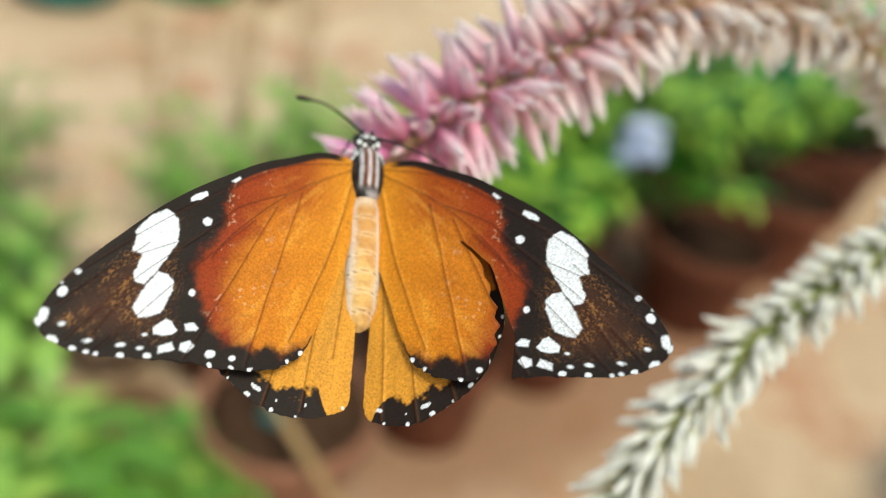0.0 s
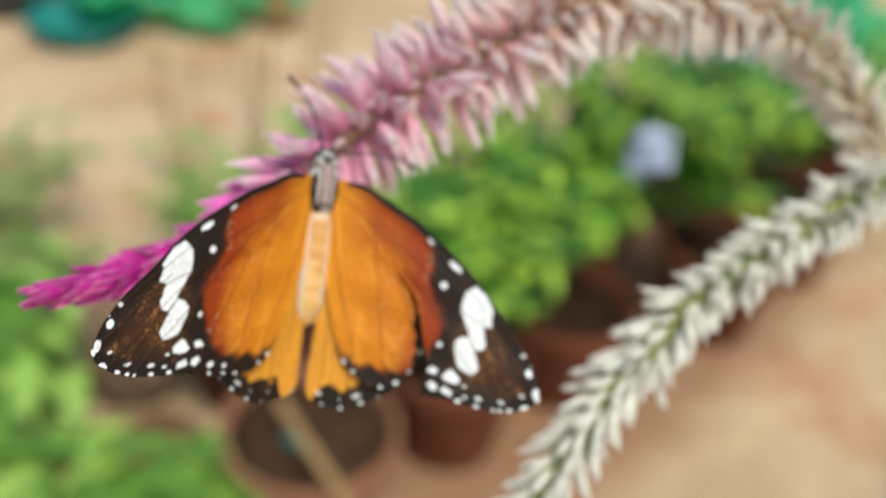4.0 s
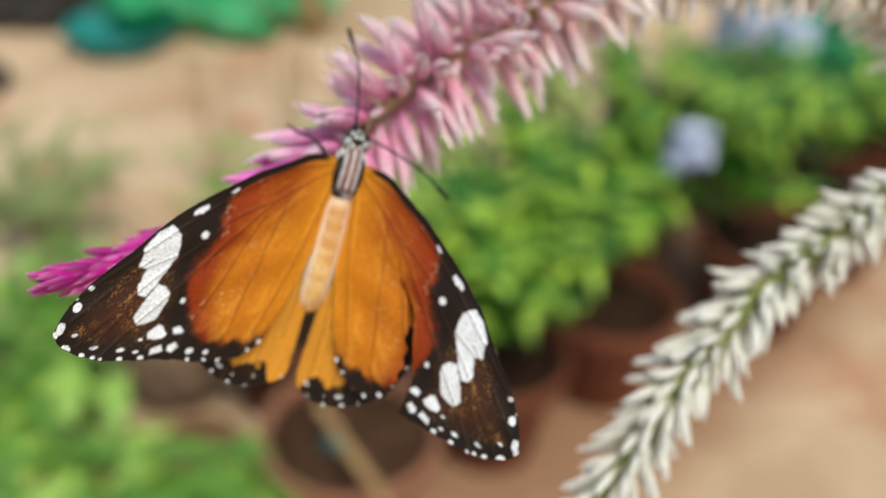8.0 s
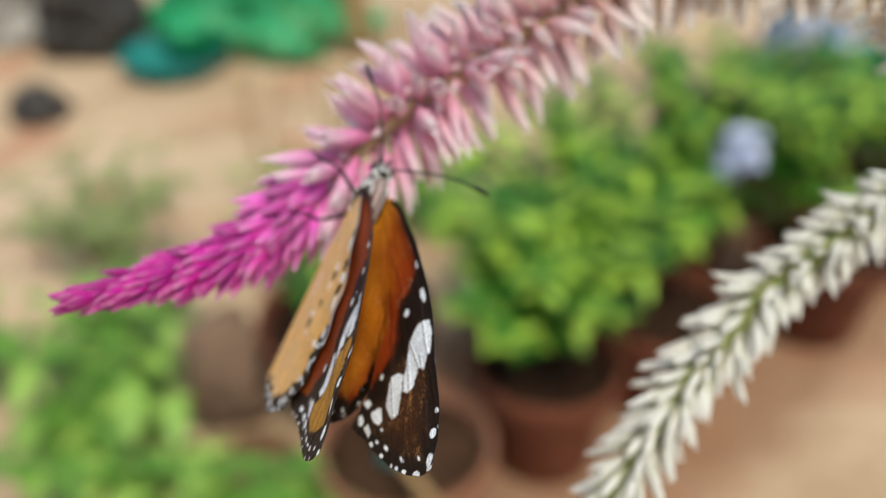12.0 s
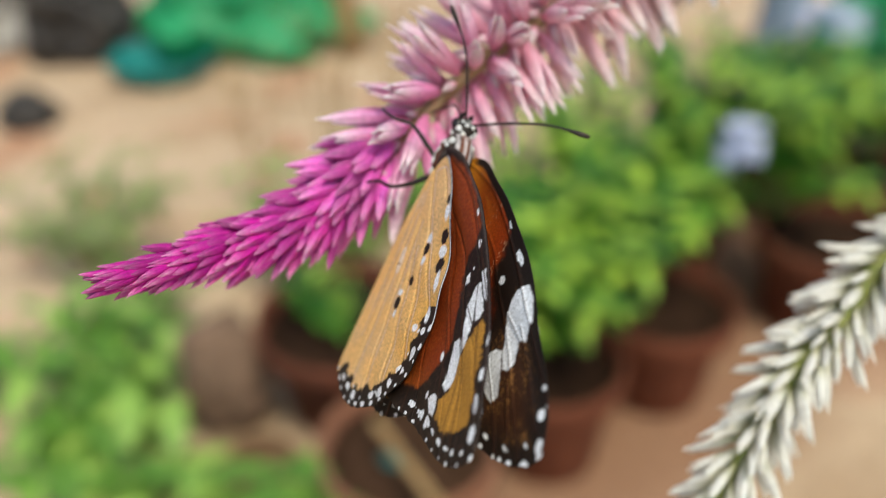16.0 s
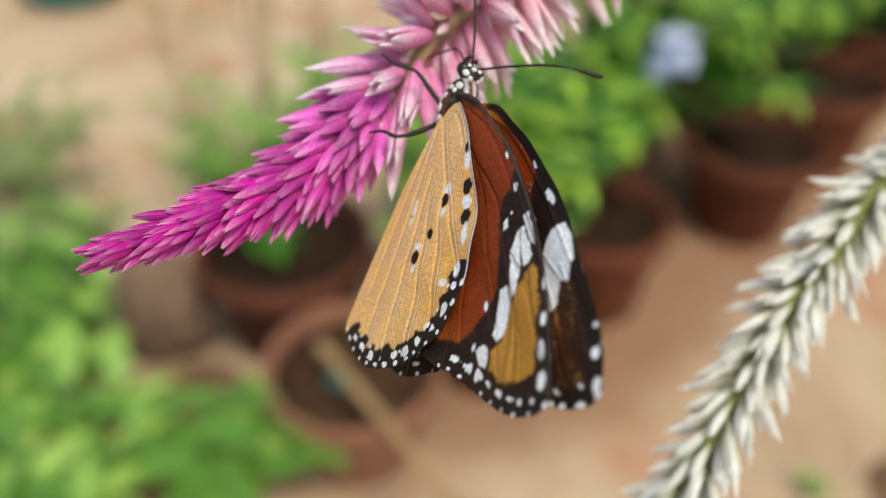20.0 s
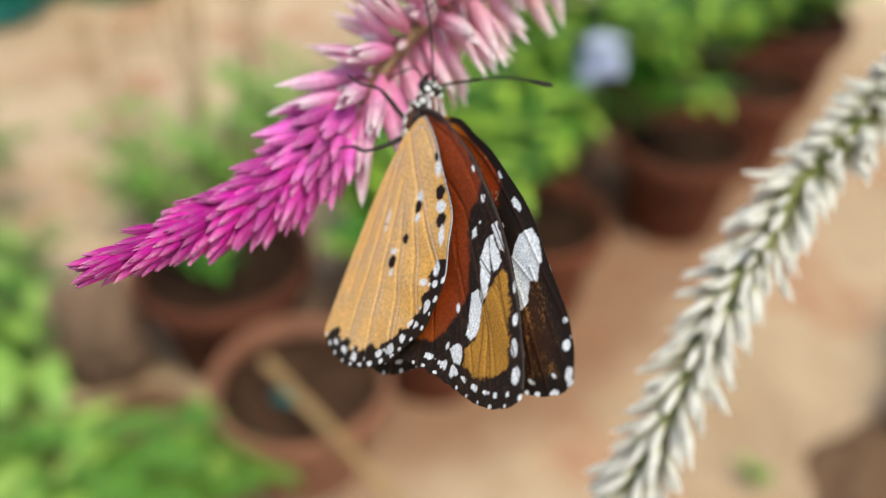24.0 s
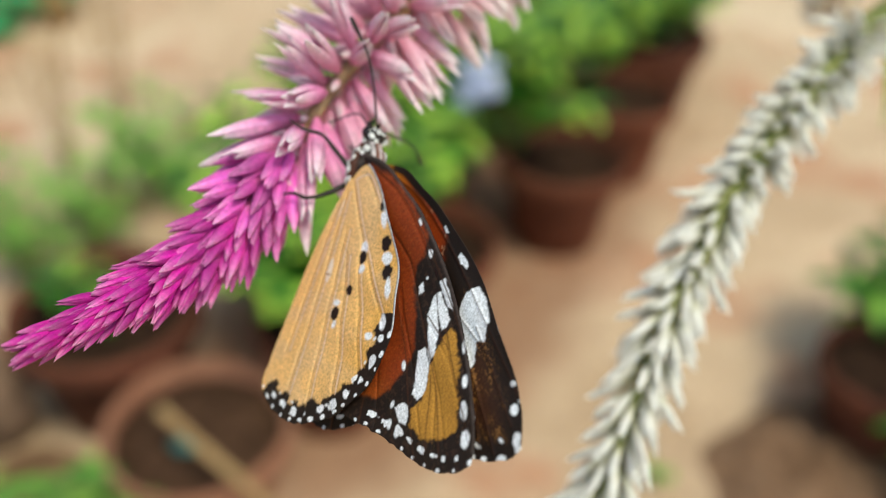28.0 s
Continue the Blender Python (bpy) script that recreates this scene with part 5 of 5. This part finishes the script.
    walk(WINGS["left_forewing"], [(t, flap(-1, (-0.00157, 0.00000, 0.00083), up, swing)) for t, up, swing in (
        (0, 12, -9.1), (0.1, 66, -10.0), (0.2, 72, -11.0), (0.3, 74, -12.0), (0.5, 78, -13.9), (0.7, 64, -10.7), (0.8, 30, -9.1), (0.9, 6, -7.4),
        (1, 9, -5.8), (1.1, 6, -7.9), (1.2, 21, -9.9), (1.3, 41, -11.9), (1.4, 44, -14.0), (1.5, 64, -16.0), (1.6, 68, -15.3), (1.7, 66, -14.6),
        (1.8, 68, -13.8), (1.9, 62, -13.1), (2, 40, -12.4), (2.1, 16, -12.4), (2.2, 11, -12.5), (2.4, 27, -12.5), (2.5, 60, -12.6), (2.6, 66, -12.5),
        (2.8, 64, -12.3), (3, 61, -12.1), (3.2, 56, -11.3), (3.4, 50, -10.5), (3.5, 53, -10.1), (3.6, 54, -9.9), (3.8, 37, -9.7), (4, 33, -9.5),
        (4.2, 48, -9.5), (4.5, 50, -9.5), (6.5, 40, -7.2), (7, 32, -10.1), (7.5, 25, -9.2), (8, 28, -10.3), (8.5, 26, -10.0), (9, 29, -7.7),
        (9.5, 32, -7.6), (10, 35, -9.6), (10.5, 48, -8.3), (11, 64, -10.5), (11.5, 84, -17.0), (12, 86, -18.8), (12.5, 88, -19.7), (14.5, 91, -21.5),
        (15, 89, -22.3), (15.5, 89, -22.3), (16, 90, -21.5), (16.5, 90, -22.7), (17, 91, -22.5), (17.5, 92, -22.6), (18, 90, -22.9), (18.5, 94, -22.8),
        (19, 91, -22.9), (19.5, 93, -23.8), (20, 91, -19.4), (20.5, 88, -20.0), (21, 91, -21.7), (21.5, 92, -22.4), (23.5, 89, -23.0), (24, 93, -23.5),
        (24.5, 91, -24.0), (25, 90, -22.7), (25.5, 91, -22.4), (26, 91, -22.8), (26.5, 90, -22.7), (27, 91, -23.1), (27.5, 93, -24.0), (28, 94, -24.2))])
    walk(WINGS["right_forewing"], [(t, flap(1, (0.00157, 0.00000, 0.00083), up, swing)) for t, up, swing in (
        (0, 39, -12.3), (0.1, 70, -12.1), (0.2, 80, -12.0), (0.3, 82, -11.9), (0.5, 85, -11.7), (0.7, 70, -10.5), (0.8, 36, -10.0), (0.9, 20, -9.4),
        (1, 10, -8.8), (1.1, 20, -9.6), (1.2, 26, -10.5), (1.3, 30, -11.3), (1.4, 30, -12.1), (1.5, 54, -13.0), (1.6, 60, -12.7), (1.7, 68, -12.5),
        (1.8, 64, -12.3), (1.9, 62, -12.1), (2, 35, -11.9), (2.1, 29, -12.3), (2.2, 28, -12.8), (2.4, 26, -13.7), (2.5, 57, -14.1), (2.6, 56, -14.1),
        (2.8, 52, -14.0), (3, 52, -13.9), (3.2, 55, -13.1), (3.4, 48, -12.4), (3.5, 51, -12.1), (3.6, 45, -12.4), (3.8, 21, -13.1), (4, 27, -13.8),
        (4.2, 22, -14.3), (4.5, 47, -14.9), (6.5, 55, -11.8), (7, 55, -13.2), (7.5, 45, -13.7), (8, 46, -12.6), (8.5, 41, -13.3), (9, 39, -14.7),
        (9.5, 40, -14.2), (10, 35, -15.0), (10.5, 40, -15.1), (11, 57, -12.7), (11.5, 73, -12.5), (12, 80, -14.2), (12.5, 81, -15.6), (14.5, 86, -16.7),
        (15, 88, -18.0), (15.5, 89, -17.6), (16, 89, -17.6), (16.5, 91, -18.3), (17, 91, -17.8), (17.5, 90, -17.9), (18, 92, -18.2), (18.5, 90, -17.7),
        (19, 92, -18.3), (19.5, 91, -19.4), (20, 92, -16.1), (20.5, 94, -17.2), (21, 93, -18.0), (21.5, 92, -18.2), (23.5, 94, -19.7), (24, 91, -19.3),
        (24.5, 92, -19.7), (25, 93, -19.1), (25.5, 93, -18.7), (26, 93, -19.2), (26.5, 94, -19.2), (27, 94, -19.4), (27.5, 92, -20.3), (28, 91, -20.2))])
    walk(WINGS["left_hindwing"], [(t, flap(-1, (-0.00176, -0.00324, 0.00019), up, swing)) for t, up, swing in (
        (0, 8, 7.5), (0.1, 62, 13.0), (0.2, 68, 7.5), (0.3, 70, 5.7), (0.5, 74, 2.0), (0.7, 60, 13.0), (0.8, 26, 6.0), (0.9, 2, 7.5),
        (1, 5, 7.5), (1.1, 2, 7.5), (1.2, 17, 8.0), (1.3, 37, 8.4), (1.4, 40, 9.5), (1.5, 60, 13.0), (1.6, 64, 11.2), (1.7, 62, 13.0),
        (1.8, 64, 11.2), (1.9, 58, 13.0), (2, 36, 8.1), (2.1, 12, 7.5), (2.2, 7, 7.5), (2.4, 23, 6.5), (2.5, 56, 13.0), (2.6, 62, 13.0),
        (2.8, 60, 13.0), (3, 57, 13.0), (3.2, 52, 13.0), (3.4, 46, 11.6), (3.5, 49, 12.6), (3.6, 50, 13.0), (3.8, 33, 7.0), (4, 29, 6.0),
        (4.2, 44, 10.9), (4.5, 46, 11.6), (6.5, 36, 8.1), (7, 28, 6.0), (7.5, 21, 7.0), (8, 24, 6.2), (8.5, 22, 6.8), (9, 25, 6.0),
        (9.5, 28, 6.0), (10, 31, 6.3), (10.5, 44, 10.9), (11, 60, 13.0), (11.5, 80, -5.3), (12, 85, -6.5), (12.5, 87, -7.5), (14.5, 89, -9.1),
        (15, 87, -11.1), (15.5, 87, -10.9), (16, 87, -9.9), (16.5, 87, -10.8), (17, 88, -9.9), (17.5, 88, -10.0), (18, 87, -10.7), (18.5, 90, -9.8),
        (19, 88, -10.6), (19.5, 88, -11.8), (20, 88, -10.0), (20.5, 86, -11.4), (21, 87, -11.0), (21.5, 89, -11.0), (23.5, 86, -11.7), (24, 89, -10.5),
        (24.5, 87, -10.8), (25, 86, -11.3), (25.5, 87, -10.8), (26, 86, -11.4), (26.5, 86, -11.2), (27, 86, -10.8), (27.5, 88, -10.7), (28, 89, -10.4))])
    walk(WINGS["right_hindwing"], [(t, flap(1, (0.00176, -0.00324, 0.00019), up, swing)) for t, up, swing in (
        (0, 35, -0.2), (0.1, 66, 3.4), (0.2, 76, -1.3), (0.3, 78, -2.6), (0.5, 81, -4.5), (0.7, 66, 3.4), (0.8, 32, -0.2), (0.9, 16, 1.1),
        (1, 6, 2.0), (1.1, 16, 1.1), (1.2, 22, 0.2), (1.3, 26, -0.2), (1.4, 26, -0.2), (1.5, 50, 0.9), (1.6, 56, 2.0), (1.7, 64, 4.3),
        (1.8, 60, 2.0), (1.9, 58, 2.0), (2, 31, -0.2), (2.1, 25, -0.2), (2.2, 24, -0.1), (2.4, 22, 0.2), (2.5, 53, 1.6), (2.6, 52, 1.3),
        (2.8, 48, 0.5), (3, 48, 0.5), (3.2, 51, 1.1), (3.4, 44, -0.2), (3.5, 47, 0.2), (3.6, 41, -0.2), (3.8, 17, 1.0), (4, 23, 0.1),
        (4.2, 18, 0.8), (4.5, 43, -0.2), (6.5, 51, -0.2), (7, 51, -0.2), (7.5, 41, -0.2), (8, 42, -0.2), (8.5, 37, -0.2), (9, 35, -0.2),
        (9.5, 36, -0.2), (10, 31, -0.2), (10.5, 36, -0.2), (11, 53, 6.0), (11.5, 69, 2.1), (12, 76, -1.0), (12.5, 77, -2.0), (14.5, 78, -9.0),
        (15, 80, -9.0), (15.5, 81, -9.0), (16, 81, -9.0), (16.5, 83, -9.0), (17, 83, -9.0), (17.5, 82, -9.0), (18, 84, -9.0), (18.5, 82, -9.0),
        (19, 84, -9.0), (19.5, 83, -9.0), (20, 84, -9.0), (20.5, 86, -9.0), (21, 85, -9.0), (21.5, 84, -9.0), (23.5, 86, -9.0), (24, 83, -9.0),
        (24.5, 84, -9.0), (25, 85, -9.0), (25.5, 85, -9.0), (26, 85, -9.0), (26.5, 86, -9.0), (27, 86, -9.0), (27.5, 84, -9.0), (28, 83, -9.0))])
    feelers = ([(0, (-4.6, 7.0, -5.0)), (1, (-5.2, 7.6, -3.4)), (3, (-3.6, 8.0, -4.0)), (7, (-1.6, 8.0, -1.5)), (9.5, (-1.6, 8.0, -1.5)), (12, (-4.4, 9.6, -1.2)), (20, (-2.2, 8.0, -0.4)), (28, (-3.2, 9.0, -0.9))],
               [(0, (8.2, -0.2, -2.6)), (1, (8.2, 1.6, -2.2)), (3, (8.2, 1.6, -1.6)), (7.5, (5.8, -1.6, 1.2)), (9.5, (6.0, -1.4, 1.4)), (12, (8.3, 2.2, 5.2)), (20, (6.6, 2.4, 7.6)), (26.4, (5.4, 1.9, 8.4)), (27.5, (6.2, 1.0, 7.6)), (28, (8.7, 1.85, -3.6))])
    for feeler, root, rows in zip(ANTENNAE, ((-0.5, 3.7, 0.9), (0.5, 3.7, 0.9)), feelers):
        walk(feeler, [(t, Matrix.Translation(Vector(root) * MM) @ Vector(way).to_track_quat("Y", "Z").to_matrix().to_4x4()) for t, way in rows])


motions()
